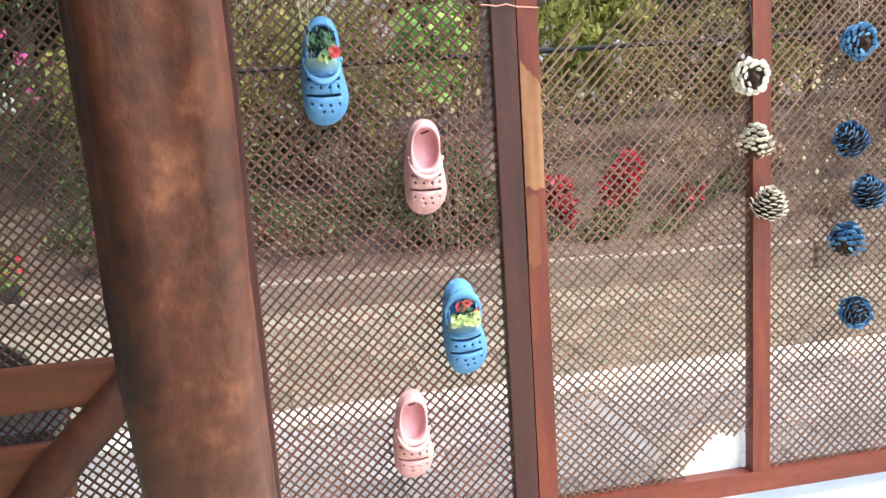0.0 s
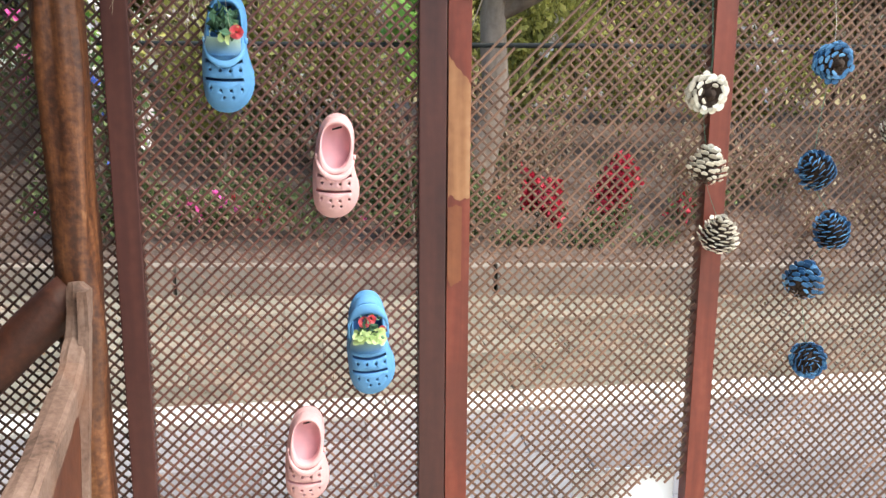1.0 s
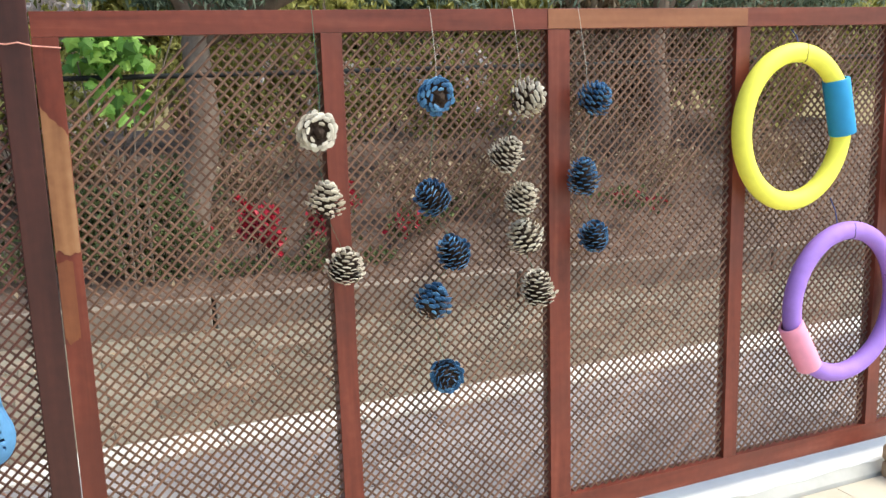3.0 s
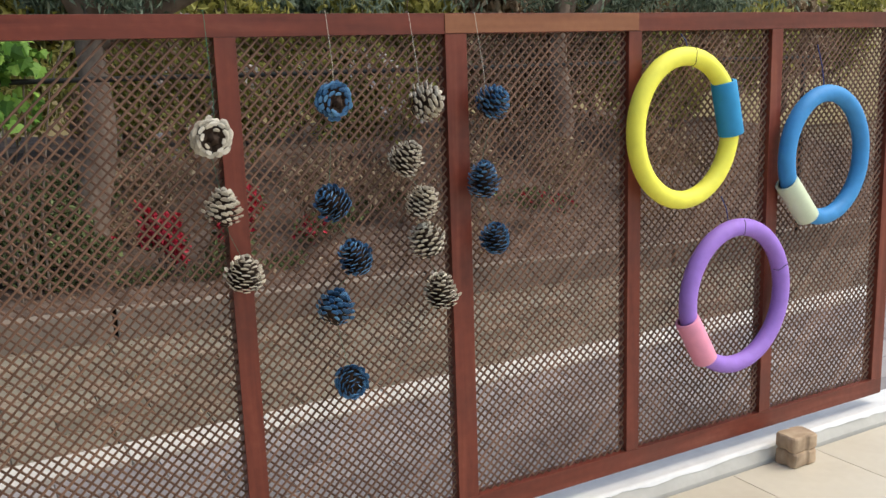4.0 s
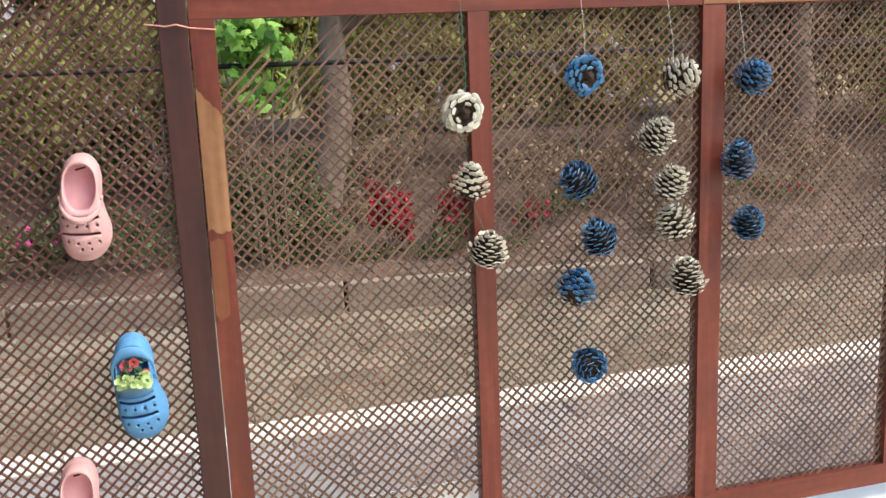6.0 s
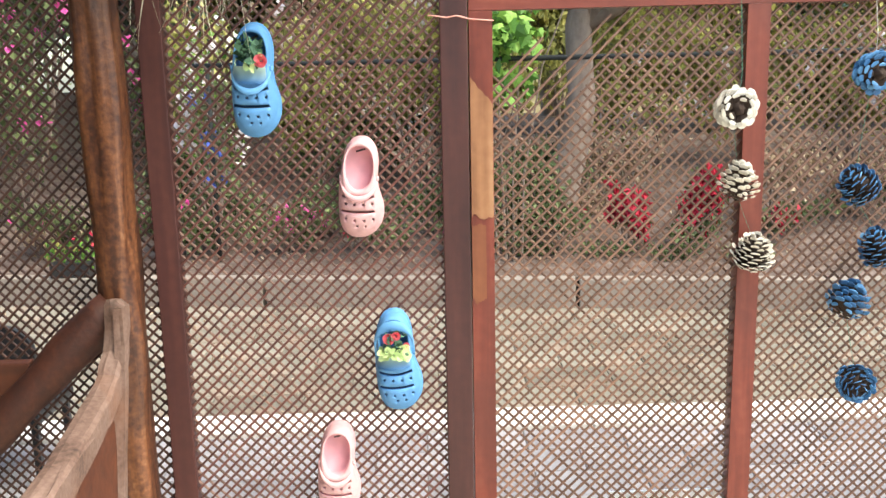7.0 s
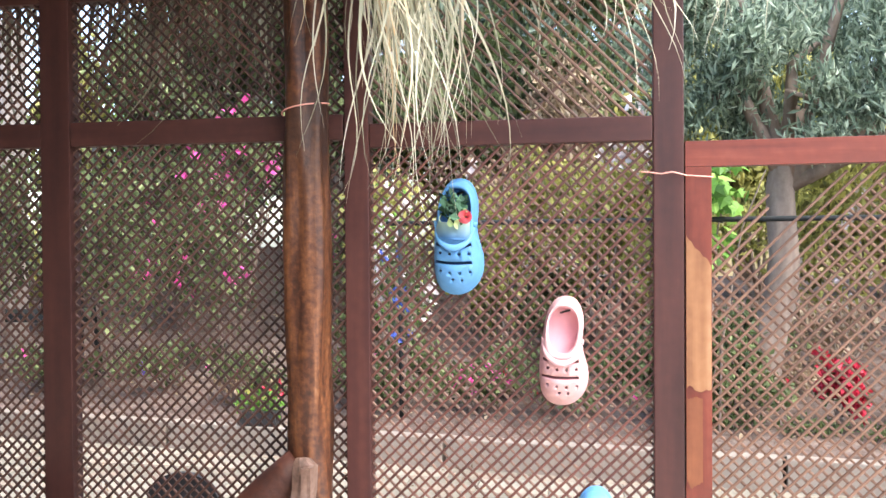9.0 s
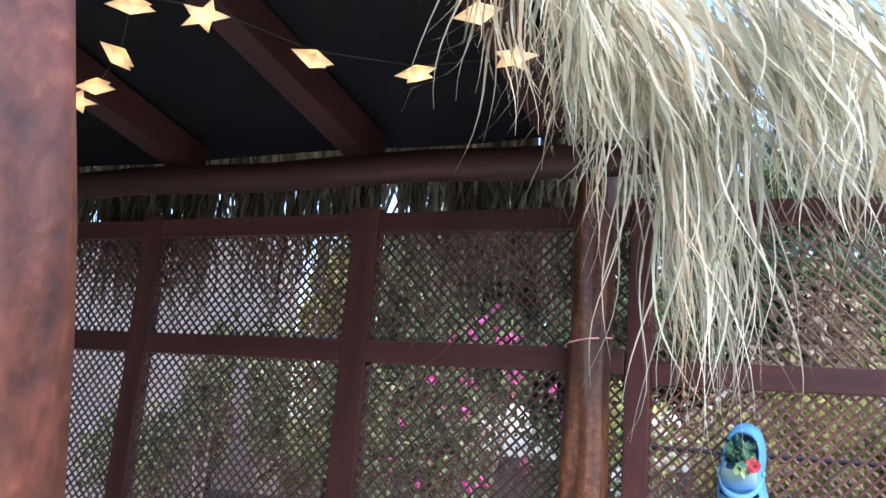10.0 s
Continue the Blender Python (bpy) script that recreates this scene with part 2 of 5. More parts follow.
m_plaster = material("pale plaster", [(0.3, (0.175, 0.155, 0.142)), (0.7, (0.255, 0.23, 0.21))], (1.5, 1.5, 1.5), 0.9, bump=0.2, blotch=0.25, blotch_colour=(0.5, 0.46, 0.42))
m_yellow_wall = material("yellow plaster", [(0.3, (0.44, 0.37, 0.2)), (0.7, (0.54, 0.46, 0.27))], (1.5, 1.5, 1.5), 0.9, bump=0.2)
m_bark = material("grey bark", [(0.3, (0.115, 0.086, 0.068)), (0.7, (0.28, 0.217, 0.176))], (14, 14, 3), 0.9, bump=0.8)


def foliage(name, a, b, c, see=0.3):
    return material(name, [(0.2, a), (0.5, b), (0.85, c)], (6, 6, 6), 0.55, island=0.65, bump=0.0, see=see)


m_fol_tree = foliage("olive tree leaf", (0.06, 0.09, 0.062), (0.2, 0.27, 0.19), (0.44, 0.52, 0.4), 0.42)
m_fol_yel = foliage("yellow green leaf", (0.085, 0.085, 0.025), (0.32, 0.32, 0.085), (0.65, 0.61, 0.22), 0.45)
m_fol_grn = foliage("bright green leaf", (0.05, 0.12, 0.018), (0.15, 0.33, 0.05), (0.36, 0.56, 0.12), 0.4)
m_fol_low = foliage("bedding leaf", (0.04, 0.053, 0.021), (0.1, 0.132, 0.05), (0.215, 0.26, 0.105), 0.3)
m_fol_dry = foliage("dry leaf", (0.13, 0.085, 0.05), (0.32, 0.23, 0.145), (0.55, 0.45, 0.32), 0.3)
m_flo_red = plain("red blossom", (0.45, 0.022, 0.05), 0.5, 0.35, see=0.2)
m_flo_pink = plain("magenta blossom", (0.72, 0.1, 0.36), 0.5, 0.3, see=0.2)
m_flo_vio = plain("violet blossom", (0.28, 0.16, 0.7), 0.5, 0.3, see=0.2)
m_flo_white = plain("white blossom", (0.8, 0.72, 0.74), 0.5, 0.12, see=0.2)
m_flo_blue = plain("blue petal", (0.05, 0.09, 0.38), 0.5, 0.3, see=0.2)
m_star = plain("paper star", (0.88, 0.79, 0.64), 0.7, 0.12, see=0.45)
m_bulb = bpy.data.materials.new("warm bulb")
m_bulb.use_nodes = True
m_bulb.node_tree.nodes["Principled BSDF"].inputs["Emission Color"].default_value = (1.0, 0.58, 0.2, 1)
m_bulb.node_tree.nodes["Principled BSDF"].inputs["Emission Strength"].default_value = 5.0


# ---- building helpers ----
ORIGIN = {}


def thing(name, at=(0, 0, 0), label="", category="", group="", kind=""):
    ob = new(name)
    ob.location = at
    ob.empty_display_size = 0.1
    ORIGIN[ob] = Vector(at)
    return tagged(ob, label, category, group, kind)


def mesh_of(bm, mats, name="mesh", smooth=False):
    me = bpy.data.meshes.new(name)
    bm.to_mesh(me)
    bm.free()
    for m in mats if isinstance(mats, (list, tuple)) else [mats]:
        me.materials.append(m)
    if smooth:
        me.polygons.foreach_set("use_smooth", [True] * len(me.polygons))
    return me


def part(name, bm, mat, parent=None, label="", smooth=False, kind=""):
    """Links a bmesh, built in the world's coordinates, as one mesh object under a thing or a part."""
    at = ORIGIN.get(parent, Vector())
    if at.length:
        bmesh.ops.translate(bm, verts=bm.verts, vec=-at)
    ob = new(name, mesh_of(bm, mat, name, smooth))
    ob.parent = parent
    ORIGIN[ob] = at
    return tagged(ob, label, kind=kind)


def whole(name, bm, mat, label, category, smooth=False, kind="", group=""):
    """A thing that is one mesh."""
    ob = new(name, mesh_of(bm, mat, name, smooth))
    ORIGIN[ob] = Vector()
    return tagged(ob, label, category, group, kind)


def box(bm, x0, x1, y0, y1, z0, z1, bevel=0.0, m=None):
    r = bmesh.ops.create_cube(bm, size=1.0)
    vs = r["verts"]
    t = Matrix.Translation(((x0 + x1) / 2, (y0 + y1) / 2, (z0 + z1) / 2)) @ Matrix.Diagonal((abs(x1 - x0), abs(y1 - y0), abs(z1 - z0), 1))
    bmesh.ops.transform(bm, matrix=(m @ t) if m else t, verts=vs)
    if bevel:
        es = list({e for v in vs for e in v.link_edges})
        bmesh.ops.bevel(bm, geom=es, offset=bevel, segments=2, affect="EDGES", profile=0.6)
    return bm


def boxed(*a, bevel=0.003, m=None):
    return box(bmesh.new(), *a, bevel=bevel, m=m)


def tube(bm, points, radius, sides=8, taper=1.0, cap=True):
    """A round bar along points."""
    pts = [Vector(p) for p in points]
    rings = []
    side = None
    for i, p in enumerate(pts):
        d = (pts[min(i + 1, len(pts) - 1)] - pts[max(i - 1, 0)]).normalized()
        if side is None:
            side = d.orthogonal().normalized()
        side = (side - d * side.dot(d)).normalized()
        up = d.cross(side)
        r = radius(i / (len(pts) - 1)) if callable(radius) else radius * (1 + (taper - 1) * i / max(1, len(pts) - 1))
        rings.append([bm.verts.new(p + r * (math.cos(2 * math.pi * k / sides) * side + math.sin(2 * math.pi * k / sides) * up)) for k in range(sides)])
    for a, b in zip(rings, rings[1:]):
        for k in range(sides):
            bm.faces.new((a[k], a[(k + 1) % sides], b[(k + 1) % sides], b[k]))
    if cap:
        bm.faces.new(rings[0][::-1])
        bm.faces.new(rings[-1])
    return bm


def wobble(bm, amount, scale=6.0, seed=0.0):
    for v in bm.verts:
        v.co += amount * noise.noise_vector(v.co * scale + Vector((seed, seed * 2, 0)))


def log(x, y, z0, z1, r, seed=0, square=0.45, knots=0.006, lean=(0, 0), sides=20, rings=40):
    """A rough post, between round and square, its faces uneven along its length."""
    bm = bmesh.new()
    rows = []
    for i in range(rings + 1):
        f = i / rings
        z = z0 + (z1 - z0) * f
        row = []
        for k in range(sides):
            a = 2 * math.pi * k / sides
            sq = 1 / max(abs(math.cos(a)), abs(math.sin(a)))
            rr = r * (1 + square * (min(sq, 1.25) - 1))
            rr += knots * (noise.noise((math.cos(a) * 2 + seed, math.sin(a) * 2, z * 3)) + 0.5 * noise.noise((math.cos(a) * 6 + seed, math.sin(a) * 6, z * 5)))
            row.append(bm.verts.new((x + lean[0] * f + rr * math.cos(a), y + lean[1] * f + rr * math.sin(a), z)))
        rows.append(row)
    for a, b in zip(rows, rows[1:]):
        for k in range(sides):
            bm.faces.new((a[k], a[(k + 1) % sides], b[(k + 1) % sides], b[k]))
    bm.faces.new(rows[0][::-1])
    bm.faces.new(rows[-1])
    return bm


def leaves(bm, spots, size, stretch=2.0, fold=0.3, r=rng):
    """Small folded leaves at the spots, turned every way."""
    for c in spots:
        s = size * r.uniform(0.6, 1.35)
        m = Euler((r.uniform(0, 6.3), r.uniform(0, 6.3), r.uniform(0, 6.3))).to_matrix()
        w = s / stretch
        pts = [(0, 0, 0), (s * 0.5, w * 0.5, fold * w), (s, 0, 0), (s * 0.5, -w * 0.5, fold * w)]
        v = [bm.verts.new(m @ Vector(p) + Vector(c)) for p in pts]
        bm.faces.new((v[0], v[1], v[2]))
        bm.faces.new((v[0], v[2], v[3]))
    return bm


def cloud(centre, radii, n, r=rng, shell=0.35):
    """Spots in a lumpy ball, more of them near its skin."""
    out = []
    seed = r.uniform(0, 50)
    while len(out) < n:
        d = Vector((r.gauss(0, 1), r.gauss(0, 1), r.gauss(0, 1))).normalized()
        k = (r.random() ** shell) * (0.8 + 0.45 * noise.noise(d * 2.2 + Vector((seed, 0, 0))))
        out.append((centre[0] + d.x * k * radii[0], centre[1] + d.y * k * radii[1], centre[2] + d.z * k * radii[2]))
    return out


# ---- ground, floor, kerb ----
bm = bmesh.new()
g = bmesh.ops.create_grid(bm, x_segments=60, y_segments=60, size=60)
for v in bm.verts:
    far = max(0.0, math.hypot(v.co.x, v.co.y) - 12)
    v.co.z = -0.04 + 0.25 * noise.noise(v.co * 0.1) * min(1, far / 10)
whole("ground", bm, m_ground, "bare dusty earth reaching out past the garden", "ground", kind="structure")

floor = thing("floor", (2.5, -3, 0), "cream square floor tiles of the terrace", "floor", kind="structure")
part("grout_bed", boxed(-5.5, 9, -8, -0.075, -0.025, -0.004, bevel=0), m_grout, floor)
kerb = thing("kerb", (2, 0, 0), "low painted kerb, pale grey and chalky, under the lattice fence", "kerb", kind="structure")
bm = bmesh.new()
rows = []
for i in range(131):
    x = -5.5 + 0.1 * i
    q = 0.004 * noise.noise((x * 2.3, 0, 0)) + 0.002 * noise.noise((x * 9, 4, 0))
    rows.append([bm.verts.new((x, y, z)) for y, z in ((0.1, -0.02), (0.1, 0.055), (-0.026 + q, 0.055), (-0.033 + q, 0.051), (-0.06 + q, 0.006), (-0.066 + q, -0.02))])
for p, q in zip(rows, rows[1:]):
    for k in range(6):
        bm.faces.new((p[k], p[(k + 1) % 6], q[(k + 1) % 6], q[k]))
bm.faces.new(rows[0])
bm.faces.new(rows[-1])
bmesh.ops.recalc_face_normals(bm, faces=bm.faces)
part("kerb_body", bm, m_kerb, kerb)
bm = bmesh.new()
rows = []
for i in range(521):
    x = -5.5 + 0.025 * i
    q = 0.004 * noise.noise((x * 2.3, 0, 0)) + 0.002 * noise.noise((x * 9, 4, 0))
    # the paint has run over the edge by uneven amounts
    f = max(0.05, 0.22 + 0.25 * noise.noise((x * 5, 7, 0)) + 0.15 * noise.noise((x * 17, 2, 0)))
    rows.append([bm.verts.new((x, y, z)) for y, z in ((0.098, 0.0575), (-0.027 + q, 0.0575), (-0.035 + q, 0.053), (-0.0355 - 0.027 * f + q, 0.053 - 0.045 * f))])
for p, q in zip(rows, rows[1:]):
    for k in range(3):
        bm.faces.new((p[k], p[k + 1], q[k + 1], q[k]))
part("top_paint", bm, m_whitewash, kerb, "white paint run over the kerb edge")

# walkway behind the fence
path = thing("walkway", (2, 1, 0), "grey paved walkway with a pale kerbstone edge", "walkway", kind="structure")
part("sand_bed", boxed(-7, 10, 0.1, 5.2, -0.028, -0.008, bevel=0), m_pave_base, path)


# planting bed, its long kerb blocks and the rising soil behind them
WALL_TOP = 0.19


def wall_y(x):
    return 3.51 - 0.12 * x


def soil_z(x, y):
    d = max(0.0, y - wall_y(x))
    rise = 0.2 * min(d, 3.3) + 0.03 * max(0.0, d - 3.3)
    return 0.172 + rise + min(1, d * 2.5) * 0.05 * noise.noise((x * 1.5, y * 1.5, 0)) + 0.012 * noise.noise((x * 7, y * 7, 3))


bed = thing("planting_bed_wall", (2, 2.5, 0), "low grey concrete block wall round the planting bed", "garden wall", kind="structure")
bm = bmesh.new()
bmesh.ops.create_grid(bm, x_segments=130, y_segments=70, size=1)
for v in bm.verts:
    X = v.co.x * 8 + 2
    Y = wall_y(X) + 0.045 + (v.co.y + 1) * 3.25
    v.co = (X, Y, soil_z(X, Y))
whole("soil", bm, m_soil, "dry pinkish brown soil sloping up from the bed wall", "soil", smooth=True, kind="structure")
bm = boxed(-7, -0.3, 7.0, 7.25, 0, 1.36, bevel=0.02)
whole("garden_wall", bm, m_block, "pale concrete garden wall behind the planting bed", "garden wall", kind="structure")


# ---- lattice fences ----
PITCH, SLAT, THICK = 0.0295, 0.0063, 0.005


def lattice(x0, x1, z0, z1, lean, y, keep=None):
    """All slats of one lean (+1 rises to the right) across a field, cut to it, each with a rounded front. keep gives the stretch of a slat that is left."""
    bm = bmesh.new()
    w = SLAT / 2 * math.sqrt(2)
    c = (z0 - x1 if lean > 0 else z0 + x0) + 0.4 * PITCH
    c_end = (z1 - x0 if lean > 0 else z1 + x1)
    n = 0
    while c < c_end:
        # the line z = lean * x + c
        xs = sorted(((z0 - c) / lean, (z1 - c) / lean))
        a, b = max(x0, xs[0]), min(x1, xs[1])
        for a, b in keep(n, c, a, b) if keep else [(a, b)]:
            if b - a > 0.004:
                j, wide = 0.0009 * rng.uniform(-1, 1), w * 0.5 * rng.uniform(0.92, 1.08)
                tip = 0.0006 * rng.uniform(-1, 1)
                rows = []
                for xx, dj in ((a, j - tip), (b, j + tip)):
                    rows.append([bm.verts.new((xx - sg * wide * lean, y + j * 0.4 + d * THICK, lean * xx + c + dj + sg * wide))
                                 for sg, d in ((-1, 1), (-1, 0.42), (-0.52, 0.02), (0.52, 0), (1, 0.38), (1, 1))])
                for k in range(6):
                    bm.faces.new((rows[0][k], rows[0][(k + 1) % 6], rows[1][(k + 1) % 6], rows[1][k]))
                bm.faces.new(rows[0][::-1])
                bm.faces.new(rows[1])
        c += PITCH
        n += 1
    bmesh.ops.recalc_face_normals(bm, faces=bm.faces)
    return bm


def field(parent, x0, x1, z0, z1, front, mats, keep_f=None, keep_b=None):
    part("front_slats", lattice(x0 - 0.006, x1 + 0.006, z0 - 0.006, z1 + 0.006, front, 0.0150, keep_f), mats[0], parent, "thin diagonal wooden slats", kind="stuff")
    part("rear_slats", lattice(x0 - 0.006, x1 + 0.006, z0 - 0.006, z1 + 0.006, -front, 0.0203, keep_b), mats[1], parent, "thin crossing wooden slats", kind="stuff")


def p1_front(n, c, a, b):
    # rising slats, broken off at the upper corner and at the foot beside the upright
    if c > 0.27:
        return []
    if c > 0.16:
        return [(a, min(b, 1.285 + 0.03 * math.sin(n * 7)))]
    if c > 0.02 and n % 4 == 0:
        b = min(b, 1.56 - 0.6 * c)
    if c < -1.388:
        a = max(a, 0.305 - c + 0.01 * math.sin(n * 5))
    return [(a, b)]


def p1_rear(n, c, a, b):
    # falling slats, gone above the broken corner, along one gap and at the foot
    if c > 2.66:
        a = max(a, (c - 0.16) / 2 + 0.025 + 0.05 * abs(math.sin(n * 3.1)))
    if 1.752 < c < 1.79:
        return [(a, 1.3), (1.515, b)]
    edge = max((c + 1.388) / 2, c - 0.305)
    if c < 2.13 and edge < b:
        b = edge + 0.008 * math.sin(n * 9)
    return [(a, b)]


low = thing("lattice_fence", (2.85, 0.02, 0.115), "low red-stained wooden lattice fence with mended tan patches", "fence", group="lattice fences")
POSTS = [(1.129, 1.187), (1.813, 1.87), (2.488, 2.56), (3.175, 3.23), (3.843, 3.9), (4.522, 4.587)]
for i, (a, b) in enumerate(POSTS):
    part("upright", boxed(a, b, 0.0005, 0.046, 0.1755, 1.6295, bevel=0.0008), m_red_v, low)
part("top_rail", boxed(1.129, 4.587, 0, 0.045, 1.63, 1.688, bevel=0.0008), m_red_h, low)
part("bottom_rail", boxed(1.129, 4.587, 0, 0.045, 0.107, 0.175, bevel=0.0008), m_red_h, low)


def ragged(x0, x1, z0, z1, cut, seed):
    """A thin sanded patch with uneven ends; cut: how far its top end slants down to the right."""
    bm = bmesh.new()
    n = 9
    r = random.Random(seed)
    for y in (-0.0025, 0.0012):
        low_row = [bm.verts.new((x0 + (x1 - x0) * i / n, y, z0 + r.uniform(-1, 1) * 0.005 + 0.006 * math.sin(i * 0.7 + seed))) for i in range(n + 1)]
        top_row = [bm.verts.new((x0 + (x1 - x0) * i / n, y, z1 - cut * i / n + r.uniform(-1, 1) * 0.004)) for i in range(n + 1)]
        for i in range(n):
            bm.faces.new((low_row[i], low_row[i + 1], top_row[i + 1], top_row[i]))
    return bm


part("patch", ragged(1.1305, 1.1855, 1.12, 1.47, 0.066, 1), m_tan_v, low, "bare tan wood patch, cut off aslant")
part("patch", ragged(1.1305, 1.166, 0.9, 1.1, 0.0, 2), m_brown_v, low, "brown mended strip")
part("patch", boxed(2.487, 3.215, -0.0025, 0.0, 1.632, 1.686, bevel=0.001), m_brown_h, low, "brown bare wood patch")
for i, ((_, a), (b, _)) in enumerate(zip(POSTS, POSTS[1:])):
    field(low, a, b, 0.175, 1.63, 1, (m_lat_w, m_lat_w), p1_front if i == 0 else None, p1_rear if i == 0 else None)

# the top rail climbs a little towards its far end
for ob in low.children:
    for v in ob.data.vertices:
        z = v.co.z + ORIGIN[low].z
        v.co.z += 0.006 * (v.co.x + ORIGIN[low].x - 2.5) * z / 1.65

tall = thing("tall_lattice_screen", (0.7, 0.02, 0.06), "tall dark-stained lattice panel with old clogs hung on it", "fence", group="lattice fences")
for a, b in ((0.326, 0.387), (1.058, 1.1265)):
    part("upright", boxed(a, b, 0.0, 0.046, 0.056, 2.15), m_dark_v, tall)
for z0, z1 in ((0.115, 0.175), (1.683, 1.741), (2.08, 2.138)):
    part("rail", boxed(0.388, 1.057, 0.001, 0.045, z0, z1), m_dark_h, tall)
# rear and upper slats take the paler colour that stands for sunlight
field(tall, 0.387, 1.058, 0.175, 1.683, 1, (m_lat_t, m_lat_lit))
field(tall, 0.387, 1.058, 1.741, 2.08, -1, (m_lat_lit, m_lat_lit), None, lambda n, c, a, b: [(a, b)] if n % 5 == 0 else [])

side = thing("tall_lattice_fence", (-1.8, 0.02, 0.06), "tall dark-stained lattice fence along the pergola", "fence", group="lattice fences")
SIDE = [(0.324, 0.325), (-0.487, -0.405), (-1.275, -1.205), (-2.065, -1.99), (-2.85, -2.78), (-3.63, -3.56)]
for a, b in SIDE[1:]:
    part("upright", boxed(a, b, 0.0, 0.046, 0.056, 2.15), m_shaded_v, side)
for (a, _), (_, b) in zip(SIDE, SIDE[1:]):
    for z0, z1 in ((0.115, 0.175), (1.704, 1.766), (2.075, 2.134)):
        part("rail", boxed(b + 0.001, a - 0.001, 0.001, 0.045, z0, z1), m_shaded_h, side)
    field(side, b, a, 0.175, 1.704, 1, (m_lat_shaded, m_lat_shaded))
    field(side, b, a, 1.766, 2.075, -1, (m_lat_shaded, m_lat_shaded))

# ---- pergola ----
bm = log(0.249, -0.056, 0, 2.2, 0.049, seed=3, knots=0.013, square=0.6, sides=28, rings=70)
pergola_post = whole("pergola_post", bm, m_log, "rough brown pergola post, cracked and weathered", "post", smooth=True, group="pergola posts")
bm = log(0.393, -1.557, 0, 2.5, 0.0415, seed=11, knots=0.007, lean=(0, -0.475), square=0.75, sides=32)
whole("pergola_post", bm, m_near, "glossy varnished reddish pergola post", "post", smooth=True, group="pergola posts")
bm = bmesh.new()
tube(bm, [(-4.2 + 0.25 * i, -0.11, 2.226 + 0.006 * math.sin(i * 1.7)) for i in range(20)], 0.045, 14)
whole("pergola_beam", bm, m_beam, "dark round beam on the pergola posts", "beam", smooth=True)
SLOPE = 0.17
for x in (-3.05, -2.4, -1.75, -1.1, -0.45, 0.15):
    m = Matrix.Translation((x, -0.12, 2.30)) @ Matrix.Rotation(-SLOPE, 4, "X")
    whole("rafter", box(bmesh.new(), -0.04, 0.04, -3.4, 0.12, -0.01, 0.09, 0.004, m), m_rafter_shaded, "dark red-brown roof rafter", "rafter", group="rafters")
bm = bmesh.new()
bmesh.ops.create_grid(bm, x_segments=60, y_segments=40, size=1)
for v in bm.verts:
    X, d = -1.95 + v.co.x * 2.18, (v.co.y + 1) * 1.75
    v.co = (X, 0.1 - d, 2.40 + math.tan(SLOPE) * (d - 0.2) + 0.012 * noise.noise((X * 2, d * 2, 0)))
ceiling = whole("ceiling", bm, m_tarp, "black tarpaulin stretched under the thatched roof", "ceiling", kind="structure")

# ---- rails by the pergola post ----
rails = thing("guard_rail", (-0.8, -0.13, 0), "brown wooden guard rail fixed to the pergola post", "railing")
part("top_board", boxed(-2.6, 0.04, -0.135, -0.095, 0.692, 0.804, bevel=0.006), m_rail, rails)
part("lower_board", boxed(-2.6, -0.11, -0.135, -0.095, 0.46, 0.605, bevel=0.006), m_rail, rails)
bm = bmesh.new()
tube(bm, [(0.245 - 0.03 * i, -0.1 - 0.07 * min(1, i / 8), 0.93 - 0.02975 * i) for i in range(27)], lambda f: 0.05 + 0.004 * math.sin(f * 17), 14)
wobble(bm, 0.006, 9)
part("brace", bm, m_brace, rails, "dark diagonal log brace", smooth=True)
part("end_post", log(-2.62, -0.11, 0, 0.9, 0.05, seed=5), m_log, rails, smooth=True)


